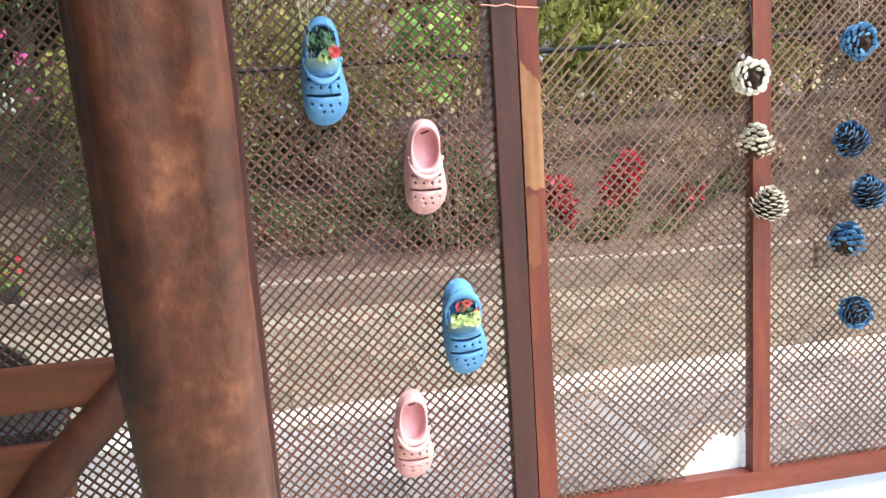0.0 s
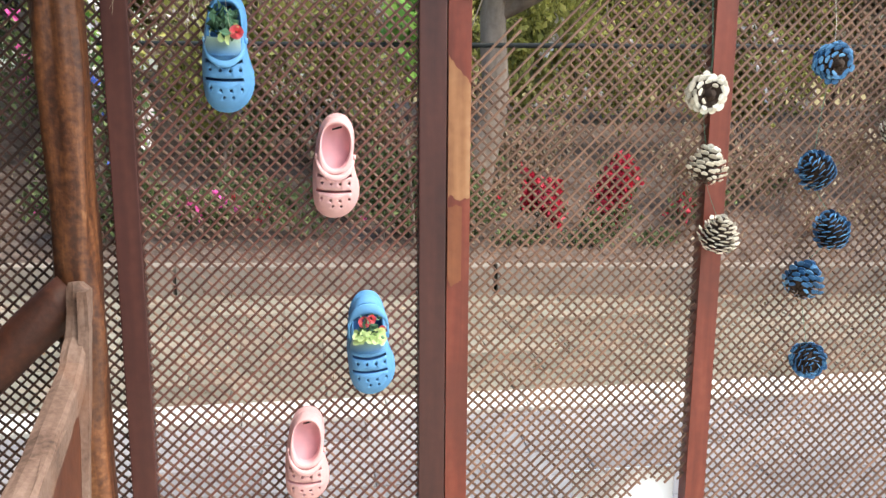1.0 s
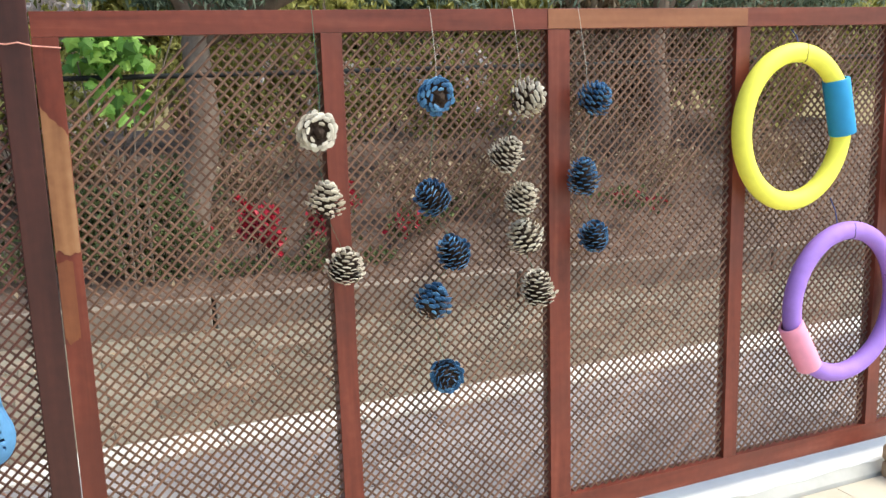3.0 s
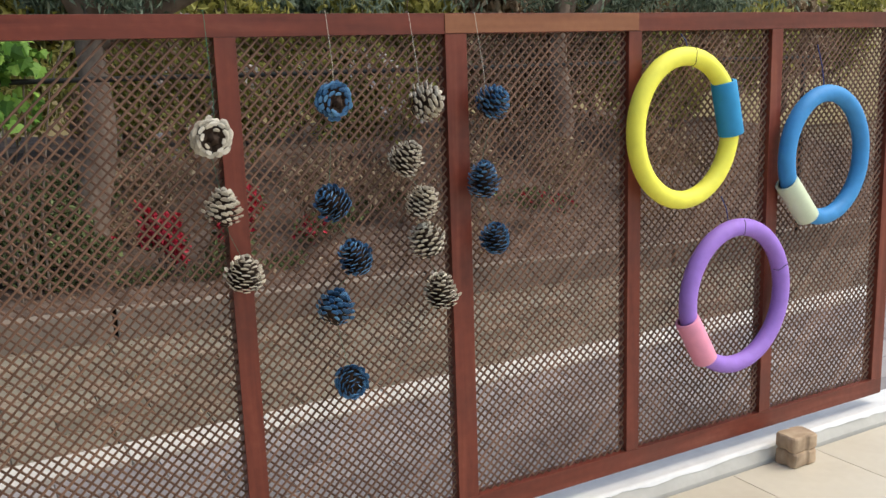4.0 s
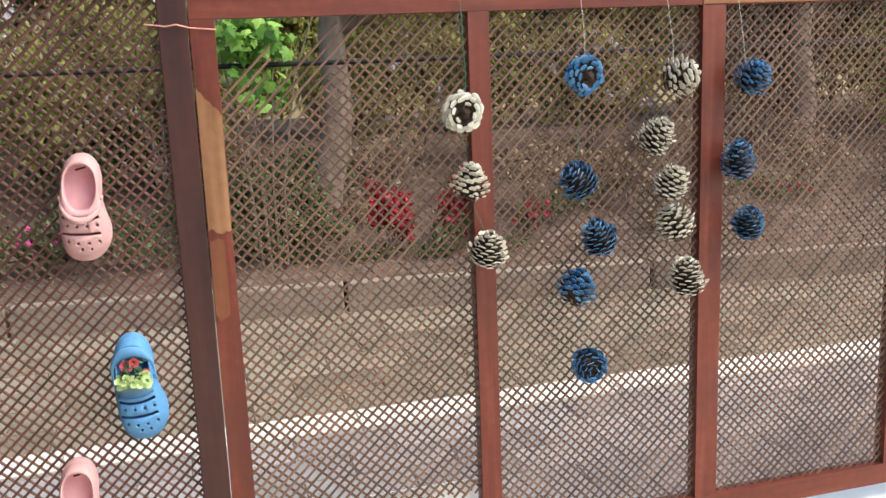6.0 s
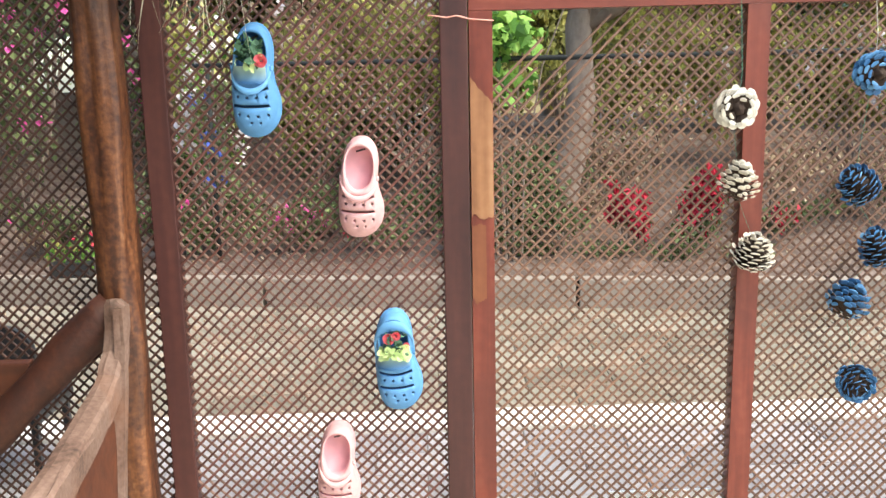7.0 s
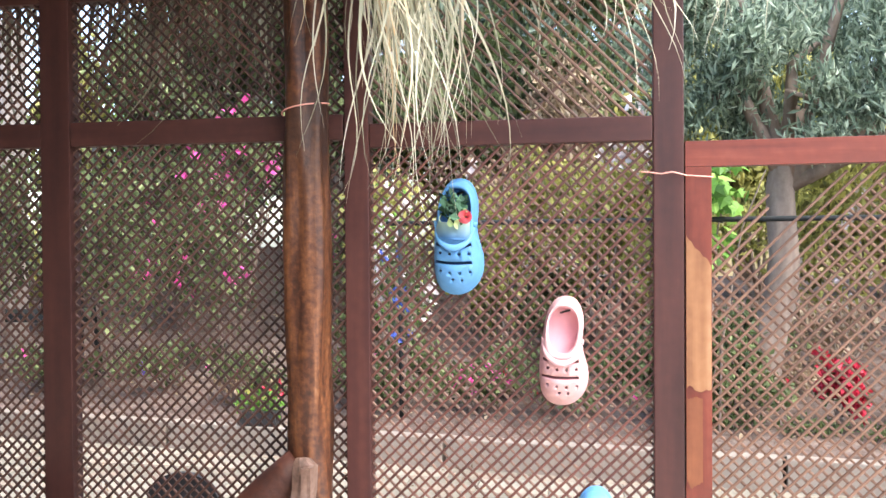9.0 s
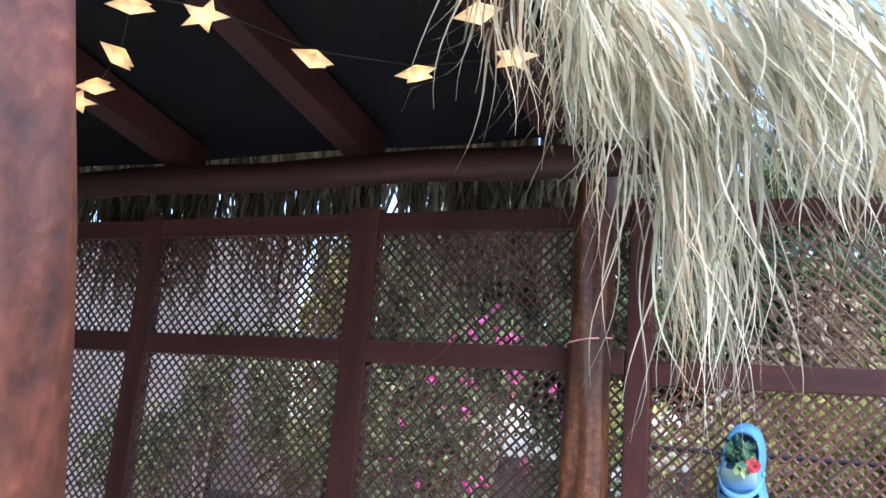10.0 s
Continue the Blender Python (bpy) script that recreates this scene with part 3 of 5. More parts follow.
# ---- clogs ----
def clog_mesh(mat, lining):
    """A foam clog, sole at y = 0, toe down, heel up at z = 0.28, opening towards -y."""
    n = 56
    bm = bmesh.new()

    def outline(a):
        z = 0.14 - 0.14 * math.cos(a)          # 0 at the toe, 0.28 at the heel
        s = z / 0.28
        right = math.sin(a) >= 0
        if s < 0.3:
            half = 0.0585 * (1 - ((0.3 - s) / 0.3) ** 2.4) ** 0.46
        elif s < 0.65:
            half = 0.0585 - 0.0105 * (0.5 - 0.5 * math.cos(math.pi * (s - 0.3) / 0.35))
        else:
            half = 0.048 * max(0, 1 - ((s - 0.65) / 0.35) ** 2.5) ** 0.44
        swing = 0.004 * math.exp(-((s - 0.27) / 0.17) ** 2) - 0.0035 * math.exp(-((s - 0.56) / 0.14) ** 2) - 0.003 * math.exp(-(s / 0.1) ** 2)
        return (half * (1 if right else -1) * (1.03 if right and s < 0.4 else 1) - 0.003 * math.sin(math.pi * s) + swing, z)

    def hole(a):
        sx, cz = math.sin(a), math.cos(a)
        return (0.0395 * math.copysign(abs(sx) ** 0.85, sx) * (1 - 0.06 * cz) - 0.004, 0.197 - 0.065 * math.copysign(abs(cz) ** 0.9, cz))

    def rim(a):
        front = 0.5 + 0.5 * math.cos(a)
        return 0.058 + 0.016 * front ** 2

    rings = []
    steps = [(0.0, 0.003, 0.0), (-0.03, 0.0, 0.004), (-0.03, 0.0, 0.018), (0.015, 0.0, 0.021)]
    angles = [2 * math.pi * (k + 0.5) / n for k in range(n)]
    for shrink, _, w in steps:
        row = []
        for a in angles:
            x, z = outline(a)
            row.append(bm.verts.new((x * (1 - shrink), -w, 0.14 + (z - 0.14) * (1 - shrink))))
        rings.append(row)
    for i in range(1, 9):
        p = i / 8
        row = []
        for a in angles:
            (x0, z0), (x1, z1) = outline(a), hole(a)
            h = 0.021 + (rim(a) - 0.021) * math.sin(p * math.pi / 2) ** 0.75
            q = p ** 1.25
            row.append(bm.verts.new((x0 + (x1 - x0) * q, -h, z0 + (z1 - z0) * q)))
        rings.append(row)
    outer = len(rings)
    for k, h in ((0.93, 0.004), (0.9, 0.014), (0.93, 0.03), (0.98, 0.045)):
        row = []
        for a in angles:
            x, z = hole(a)
            row.append(bm.verts.new(((x + 0.003) * k - 0.003, -max(0.016, rim(a) - h), 0.198 + (z - 0.198) * k)))
        rings.append(row)
    for a, b in zip(rings, rings[1:]):
        for k in range(n):
            f = bm.faces.new((a[k], b[k], b[(k + 1) % n], a[(k + 1) % n]))
    inner = bm.faces.new(rings[-1])
    bm.faces.new(rings[0][::-1])
    bm.faces.ensure_lookup_table()
    bmesh.ops.recalc_face_normals(bm, faces=bm.faces)
    cut = set(v for r in rings[outer:] for v in r)
    for f in bm.faces:
        f.smooth = True
        if all(v in cut for v in f.verts):
            f.material_index = 1
    ob = new("clog_body", mesh_of(bm, [mat, lining], "clog_body"))
    # vent holes and slits cut into the toe box
    cb = bmesh.new()
    pits = [(x, 0.097 + 2 * x * x, 0.0036) for x in (-0.036, -0.013, 0.01, 0.033)]
    pits += [(x, 0.05 + 4 * (x - 0.002) ** 2, 0.0034) for x in (-0.036, -0.013, 0.011, 0.036)]
    pits += [(x, 0.034, 0.0034) for x in (-0.006, 0.016)]
    for x, z, r in pits:
        m = Matrix.Translation((x, -0.06, z)) @ Matrix.Rotation(math.pi / 2, 4, "X")
        bmesh.ops.create_cone(cb, cap_ends=True, segments=10, radius1=r, radius2=r, depth=0.085, matrix=m)
    for z0, half, bend in ((0.078, 0.045, 0.004), (0.122, 0.043, 0.012)):
        pts = [(-0.005 + half * t, z0 - bend * (1 - t * t) * 0.6) for t in [i / 6 - 1 for i in range(13)]]
        vs = []
        for x, z in pts:
            vs.append([cb.verts.new((x, y, z + dz)) for y in (-0.12, -0.026) for dz in (-0.0038, 0.0038)])
        for a, b in zip(vs, vs[1:]):
            for i, j in ((0, 1), (1, 3), (3, 2), (2, 0)):
                cb.faces.new((a[i], a[j], b[j], b[i]))
        cb.faces.new((vs[0][0], vs[0][2], vs[0][3], vs[0][1]))
        cb.faces.new((vs[-1][0], vs[-1][1], vs[-1][3], vs[-1][2]))
    bmesh.ops.recalc_face_normals(cb, faces=cb.faces)
    cutter = new("cutter", mesh_of(cb, [lining], "cutter"))
    mod = ob.modifiers.new("vents", "BOOLEAN")
    mod.operation, mod.object, mod.solver = "DIFFERENCE", cutter, "EXACT"
    me = bpy.data.meshes.new_from_object(ob.evaluated_get(bpy.context.evaluated_depsgraph_get()))
    ob.modifiers.clear()
    bpy.data.objects.remove(cutter)
    ob.data = me
    return ob


def strap_mesh(back, drop=0.04):
    """The strap, folded forward over the instep or back round the heel."""
    bm = bmesh.new()
    rows = []
    for i in range(25):
        a = math.pi * i / 24
        if back:
            x, y, z = -0.003 + 0.05 * math.cos(a), -0.056 - 0.022 * math.sin(a), 0.17 + 0.082 * math.sin(a) ** 0.6
            wide, out = Vector((0, -0.003, 0.0155 * (0.55 + 0.45 * math.sin(a)))), Vector((math.cos(a), -0.8 * math.sin(a), 0.3 * math.sin(a))) * 0.003
        else:
            x, y, z = -0.004 + 0.047 * math.cos(a), -0.046 - 0.036 * math.sin(a) ** 0.8, 0.165 - drop * math.sin(a)
            wide, out = Vector((0, 0.002, 0.008)), Vector((math.cos(a), -math.sin(a), 0)) * 0.003
        c = Vector((x, y, z))
        rows.append([bm.verts.new(c + wide * s + out * o) for s, o in ((-1, 0), (-0.8, 1), (0.8, 1), (1, 0), (0.8, -0.6), (-0.8, -0.6))])
    for a, b in zip(rows, rows[1:]):
        for k in range(6):
            bm.faces.new((a[k], a[(k + 1) % 6], b[(k + 1) % 6], b[k]))
    bm.faces.new(rows[0][::-1])
    bm.faces.new(rows[-1])
    bmesh.ops.recalc_face_normals(bm, faces=bm.faces)
    for s in (-1, 1):
        m = Matrix.Translation((-0.003 + s * 0.048, -0.049, 0.17)) @ Matrix.Rotation(math.pi / 2, 4, "Y")
        bmesh.ops.create_cone(bm, cap_ends=True, segments=14, radius1=0.0075, radius2=0.0065, depth=0.008, matrix=m)
    return bm


body_blue = clog_mesh(m_clog_blue, m_clog_blue_in)
body_pink = clog_mesh(m_clog_pink, m_clog_pink_in)


def clog(x, z, turn, blue, back, label, size, y=0.013, drop=0.04):
    ob = tagged(new("clog"), label, "shoe", "clogs hung on the fence")
    ob.matrix_basis = Matrix.Translation((x, y, z)) @ Matrix.Rotation(radians(turn), 4, "Y") @ Matrix.Diagonal((*size, 1))
    ORIGIN[ob] = Vector()
    b = new("clog_body", (body_blue if blue else body_pink).data)
    b.parent = ob
    part("strap", strap_mesh(back, drop), m_strap_blue if blue else m_clog_pink, ob, smooth=True)
    bm = bmesh.new()
    tube(bm, [(-0.013, -0.03, 0.241), (-0.002, -0.0335, 0.245), (0.011, -0.03, 0.249)], 0.0028, 6)
    part("tie", bm, m_seam, ob, "dark tie through the heel")
    return ob


def posy(parent, reds, greens, pale, seed):
    """Cloth flowers in a pale cup stuck into the opening of a clog."""
    r = random.Random(seed)
    bm = bmesh.new()
    rows = []
    for i in range(21):
        u = i / 10 - 1
        row = []
        for k in range(8):
            v = k / 7
            w = u * math.pi / 2
            row.append(bm.verts.new((-0.005 + (0.0465 + 0.002 * v) * math.sin(w), -(0.043 + 0.038 * math.cos(w) + 0.004 * v), 0.18 - 0.006 * math.cos(w) - 0.042 * v)))
        rows.append(row)
    for p, q in zip(rows, rows[1:]):
        for i in range(7):
            bm.faces.new((p[i], q[i], q[i + 1], p[i + 1]))
    bmesh.ops.solidify(bm, geom=bm.faces, thickness=0.002)
    bmesh.ops.recalc_face_normals(bm, faces=bm.faces)
    part("band", bm, m_cup, parent, "pale green band over the instep", smooth=True)
    bm = bmesh.new()
    leaves(bm, [(r.uniform(-0.026, 0.022), -r.uniform(0.05, 0.1), r.uniform(0.182, 0.238)) for _ in range(greens)], 0.026, 1.5, r=r)
    part("leaves", bm, m_leaf_dark, parent, "dark cloth leaves")
    for _ in range(pale):
        bm = bmesh.new()
        m = Matrix.Translation((r.uniform(-0.042, 0.034), -r.uniform(0.084, 0.1), r.uniform(0.165, 0.197))) @ Euler((r.uniform(-0.9, 0.9), r.uniform(0, 6.3), r.uniform(-0.9, 0.9))).to_matrix().to_4x4()
        q = r.uniform(0.008, 0.0125)
        rim = [bm.verts.new(m @ Vector((q * 1.2 * math.cos(a), -0.3 * q * math.cos(2 * a), q * 0.85 * math.sin(a)))) for a in [math.pi * i / 5 for i in range(10)]]
        c = bm.verts.new(m @ Vector((0, 0.25 * q, 0)))
        for i in range(10):
            bm.faces.new((rim[i], rim[(i + 1) % 10], c))
        part("petal", bm, m_petal_pale, parent, "pale yellow-green cloth petal", smooth=True)
    for cx, cz, s in reds:
        bm = bmesh.new()
        turn = r.uniform(0, 6)
        for ring, n in ((0.28, 3), (0.6, 4), (0.95, 5)):
            for k in range(n):
                a0 = turn + ring * 3 + 2 * math.pi * k / n
                grid = []
                for v in range(4):
                    f = v / 3
                    row = []
                    for u in range(6):
                        g = u / 2.5 - 1
                        a = a0 + g * 1.25 * math.pi / n
                        rad = s * (ring * (0.55 + 0.5 * f) + 0.12 * f * f - 0.1 * abs(g) * ring)
                        row.append(bm.verts.new((cx + rad * math.cos(a), -0.088 - s * (1.15 - 0.75 * ring) * f - 0.1 * s * math.cos(g * 2) * f, cz + rad * math.sin(a))))
                    grid.append(row)
                for p, q in zip(grid, grid[1:]):
                    for i in range(5):
                        bm.faces.new((p[i], p[i + 1], q[i + 1], q[i]))
        part("flower", bm, m_petal_red, parent, "red cloth rose", smooth=True)


c1 = clog(0.602, 1.332, 2, True, False, "worn blue foam clog holding cloth flowers", (0.97, 0.95, 0.96), drop=0.052)
posy(c1, [(0.026, 0.188, 0.0155)], 70, 5, 1)
clog(0.847, 1.075, 3, False, False, "faded pink foam clog hung toe down", (0.93, 0.95, 0.885), drop=0.05)
c3 = clog(0.938, 0.613, -3, True, True, "blue foam clog with pale flowers and its strap back", (0.97, 0.95, 0.95))
posy(c3, [(-0.014, 0.222, 0.0145), (0.005, 0.228, 0.011), (0.03, 0.2, 0.008)], 34, 30, 2)
clog(0.76, 0.325, 3, False, False, "pale pink foam clog hung low on the lattice", (0.93, 0.95, 0.9), drop=0.05)
for b in (body_blue, body_pink):
    bpy.data.objects.remove(b)


# ---- pine cones ----
def scale_mesh(mat):
    """One woody scale, base at the origin, tip at x = 1: a thin dark plate with a thick painted lip."""
    bm = bmesh.new()
    rows = []
    for x, w, t, lift in ((0, 0.12, 0.05, 0), (0.74, 0.46, 0.05, 0.0), (0.84, 0.6, 0.08, 0.03), (0.94, 0.54, 0.11, 0.1), (1.0, 0.3, 0.07, 0.15)):
        rows.append([bm.verts.new(p) for p in ((x, -w, lift - t * 0.5), (x, w, lift - t * 0.5), (x, w, lift + t * 0.3), (x + 0.03, 0, lift + t), (x, -w, lift + t * 0.3))])
    for i, (p, q) in enumerate(zip(rows, rows[1:])):
        for j in range(5):
            f = bm.faces.new((p[j], p[(j + 1) % 5], q[(j + 1) % 5], q[j]))
            f.material_index = 1 if i < 1 else 0
    bm.faces.new(rows[-1])
    bmesh.ops.recalc_face_normals(bm, faces=bm.faces)
    return mesh_of(bm, [mat, m_cone_core], "scale")


SCALE_OF = {"blue": scale_mesh(m_blue_cone), "white": scale_mesh(m_white_cone)}
heart = bmesh.new()
bmesh.ops.create_uvsphere(heart, u_segments=22, v_segments=16, radius=1)
for v in heart.verts:
    v.co *= 1 + 0.16 * noise.noise(v.co * 4.5)
heart = mesh_of(heart, m_cone_core, "heart", True)


def pine_cone(x, y, z, col, seed, turn, size=1.0, r0=0.048, long=0.05, foot=-0.8, many=50, flare=1.2, core=0.55, sink=-0.012):
    """A cone of spiralling scales round a dark heart, its wide open base towards -z."""
    ob = tagged(new("pine_cone"), f"open pine cone, scales brushed with {col} paint", "pine cone", "painted pine cones")
    ob.matrix_basis = Matrix.Translation((x, y, z)) @ Euler([radians(a) for a in turn]).to_matrix().to_4x4() @ Matrix.Scale(size, 4)
    h = new("heart", heart)
    h.parent, h.scale = ob, (r0 * core, r0 * core, long * (0.74 if core > 0.52 else 0.9))
    r = random.Random(seed)
    n = int(many * (0.97 - foot))
    for i in range(n):
        f = (i + 0.5) / n
        lat = math.asin(foot + (0.97 - foot) * f)
        lon = i * 2.39996 + r.uniform(-0.08, 0.08)
        rr = r0 * math.cos(lat) * (1.08 - 0.2 * math.sin(lat))
        out = Vector((math.cos(lon), math.sin(lon), 0))
        tip = Vector((out.x * rr, out.y * rr, long * math.sin(lat)))
        base = Vector((out.x * rr * 0.2, out.y * rr * 0.2, long * math.sin(lat) * 0.86 + sink))
        way = tip - base
        reach = way.length * r.uniform(0.84, flare)
        xa = way.normalized()
        ya = Vector((-out.y, out.x, 0))
        za = xa.cross(ya).normalized()
        s = new("scale", SCALE_OF[col])
        s.parent = ob
        wide = 0.0185 * (0.6 + 0.42 * math.cos(lat)) * r.uniform(0.75, 1.2)
        s.matrix_basis = Matrix.Translation(base) @ Matrix((xa, ya, za)).transposed().to_4x4() @ Matrix.Diagonal((reach, wide, 0.021, 1))
    return ob


STRINGS = [
    ("white", 1.79, [(1.772, 1.378), (1.788, 1.199), (1.832, 1.018)], m_green_wire, -0.055),
    ("blue", 2.118, [(2.11, 1.456), (2.088, 1.183), (2.15, 1.022), (2.085, 0.889), (2.118, 0.662)], m_twine, -0.05),
    ("white", 2.368, [(2.39, 1.443), (2.32, 1.285), (2.365, 1.158), (2.374, 1.045), (2.418, 0.887)], m_twine, -0.055),
    ("blue", 2.585, [(2.612, 1.431), (2.572, 1.204), (2.61, 1.022)], m_twine, -0.055),
]
TURNS = {(0, 0): (-82, 8, 0), (0, 1): (-14, 22, 0), (0, 2): (12, 6, 0), (1, 0): (-78, -10, 0), (1, 1): (10, -48, 0), (1, 2): (8, -28, 0), (1, 3): (-25, 40, 0), (1, 4): (104, 20, 0),
         (2, 0): (15, 72, 0), (2, 1): (20, 28, 0), (2, 2): (10, 20, 0), (2, 3): (-15, -15, 0), (2, 4): (5, -6, 0), (3, 0): (20, 35, 0), (3, 1): (5, -3, 0), (3, 2): (15, -14, 0)}
LONG = {(3, 1): 1.2, (2, 4): 1.16, (1, 2): 1.12, (3, 2): 1.06, (2, 1): 1.08}
for si, (col, x0, spots, wire, yy) in enumerate(STRINGS):
    cord = thing("hanging_string", (x0, yy, 1.69), "thin string of painted cones tied over the fence rail" if wire is m_twine else "thin green wire of painted cones tied over the rail", "string", group="strings of cones")
    x, z = spots[0]
    bm = bmesh.new()
    tube(bm, [(x0 + 0.002, 0.02, 1.692), (x0, -0.004, 1.692), (x0, -0.01, 1.675), (x0 * 0.9 + x * 0.1, yy + 0.01, z + 0.09), (x0 * 0.75 + x * 0.25, yy + 0.01, z + 0.03)], 0.0008, 5)
    part("cord", bm, wire, cord)
    for (xa, za), (xb, zb) in zip(spots, spots[1:]):
        bm = bmesh.new()
        tube(bm, [(xa, yy + 0.012, za - 0.035), ((xa + xb) / 2, yy + 0.014, (za + zb) / 2), (xb, yy + 0.012, zb + 0.038)], 0.0005, 4)
        part("wire", bm, m_green_wire, cord, "fine green wire")
    for ci, (x, z) in enumerate(spots):
        r = random.Random(si * 10 + ci)
        turn = TURNS[si, ci]
        if ci == 0 and si < 2:
            pine_cone(x, yy, z, col, si * 10 + ci, turn, 1.0, 0.047, 0.044, -0.93, 46, 1.1, 0.42, 0.013)
        else:
            pine_cone(x, yy, z, col, si * 10 + ci, turn, r.uniform(0.95, 1.04), 0.048 - 0.002 * (ci % 3), (0.049 + 0.003 * (ci % 2)) * LONG.get((si, ci), 1), -0.9, 44)


# ---- foam rings ----
def foam_ring(cx, cz, rx, rz, mat, sleeve_at, sleeve_mat, label, sleeve_label, cuts, y=-0.045, r=0.0315):
    ob = thing("foam_ring", (cx, y, cz), label, "toy ring", "foam rings on the fence")
    bm = bmesh.new()
    n, k = 72, 16

    def at(a):
        return Vector((cx + (rx - r) * math.cos(a), y, cz + (rz - r) * math.sin(a)))

    def bar(bm, a0, a1, rad, n):
        rows = []
        for i in range(n + 1):
            a = a0 + (a1 - a0) * i / n
            c = at(a)
            o = Vector((math.cos(a), 0, math.sin(a)))
            rows.append([bm.verts.new(c + rad * (math.cos(t) * o + math.sin(t) * Vector((0, 1, 0)))) for t in [2 * math.pi * j / k for j in range(k)]])
        for p, q in zip(rows, rows[1:]):
            for j in range(k):
                bm.faces.new((p[j], p[(j + 1) % k], q[(j + 1) % k], q[j]))
        return rows

    rows = bar(bm, 0, 2 * math.pi, r, n)
    bmesh.ops.remove_doubles(bm, verts=bm.verts, dist=1e-5)
    bmesh.ops.recalc_face_normals(bm, faces=bm.faces)
    part("foam_tube", bm, mat, ob, smooth=True)
    bm = bmesh.new()
    # a short straight length of wider foam pushed over the joint
    mid = radians(sleeve_at)
    out_v = Vector((math.cos(mid) * (rz - r), 0, math.sin(mid) * (rx - r))).normalized()
    along = Vector((-math.sin(mid) * (rx - r), 0, math.cos(mid) * (rz - r))).normalized()
    core = at(mid) - out_v * 0.009
    rows = []
    for f, rad in ((-1, r + 0.002), (-1, r + 0.0105), (-0.97, r + 0.0125), (-0.5, r + 0.0127), (0.5, r + 0.0127), (0.97, r + 0.0125), (1, r + 0.0105), (1, r + 0.002)):
        rows.append([bm.verts.new(core + along * f * 0.094 + rad * (math.cos(t) * out_v + math.sin(t) * Vector((0, 1, 0)))) for t in [2 * math.pi * j / 24 for j in range(24)]])
    for p, q in zip(rows, rows[1:]):
        for j in range(24):
            bm.faces.new((p[j], p[(j + 1) % 24], q[(j + 1) % 24], q[j]))
    bmesh.ops.recalc_face_normals(bm, faces=bm.faces)
    part("sleeve", bm, sleeve_mat, ob, sleeve_label, smooth=True)
    for c in cuts:
        bm = bmesh.new()
        a = radians(c)
        o = Vector((math.cos(a), 0, math.sin(a)))
        tube(bm, [at(a + 0.02 * math.sin(t * 3)) + (r + 0.0002) * (math.cos(t) * o + math.sin(t) * Vector((0, 1, 0))) for t in [math.pi + 2.6 * j / 10 for j in range(11)]], 0.0011, 5)
        part("seam", bm, m_seam, ob, "dark cut line")
    return ob


ring_y = foam_ring(3.381, 1.307, 0.246, 0.273, m_foam_y, 15, m_sleeve_b, "bright yellow foam noodle bent into a ring", "blue foam sleeve", [84])
ring_p = foam_ring(3.648, 0.684, 0.268, 0.288, m_foam_p, 212, m_sleeve_k, "purple foam noodle bent into a ring", "pink foam sleeve", [88, 20])
ring_b = foam_ring(4.098, 1.167, 0.24, 0.265, m_foam_b, 224, m_sleeve_w, "blue foam noodle bent into a ring", "pale green foam sleeve", [])
for ring, x, z0, z1 in ((ring_y, 3.41, 1.575, 1.625), (ring_p, 3.62, 0.965, 1.05), (ring_b, 4.1, 1.42, 1.58)):
    bm = bmesh.new()
    tube(bm, [(x, 0.012, z1), (x + 0.004, -0.01, (z0 + z1) / 2), (x, -0.03, z0 - 0.02)], 0.0022, 6)
    part("cord", bm, m_blue_cord, ring, "dark blue hanging cord")


# ---- paving bricks under the fence, wire ties, white sheet ----
def notched_brick(x, y, z, turn, seed):
    bm = bmesh.new()
    out = []
    for i in range(48):
        a = 2 * math.pi * i / 48
        k = (abs(math.cos(a) / 0.066) ** 7 + abs(math.sin(a) / 0.05) ** 7) ** (-1 / 7)
        k *= 1 - 0.13 * math.exp(-((math.sin(a) - 1) / 0.02) ** 2) - 0.13 * math.exp(-((math.sin(a) + 1) / 0.02) ** 2) - 0.1 * math.exp(-((math.cos(a) + 1) / 0.02) ** 2)
        out.append((k * math.cos(a), k * math.sin(a)))
    rows = [[bm.verts.new((px * s, py * s, h)) for px, py in out] for s, h in ((0.92, 0.0), (0.99, 0.006), (1.0, 0.03), (0.99, 0.053), (0.92, 0.0595))]
    for a, b in zip(rows, rows[1:]):
        for i in range(48):
            bm.faces.new((a[i], a[(i + 1) % 48], b[(i + 1) % 48], b[i]))
    bm.faces.new(rows[0][::-1])
    bm.faces.new(rows[-1])
    wobble(bm, 0.0045, 22, seed)
    bmesh.ops.transform(bm, verts=bm.verts, matrix=Matrix.Translation((x, y, z)) @ Matrix.Rotation(radians(turn), 4, "Z"))
    return whole("paving_brick", bm, m_paver_brick, "worn brown paving brick stacked under the fence", "brick", group="stacked bricks")


notched_brick(3.915, -0.121, 0.0, 3, 1)
notched_brick(3.918, -0.119, 0.0602, -2, 2)


def tie(points, mat, label):
    bm = bmesh.new()
    tube(bm, points, 0.0017, 6)
    whole("wire_tie", bm, mat, label, "wire", group="wire ties")


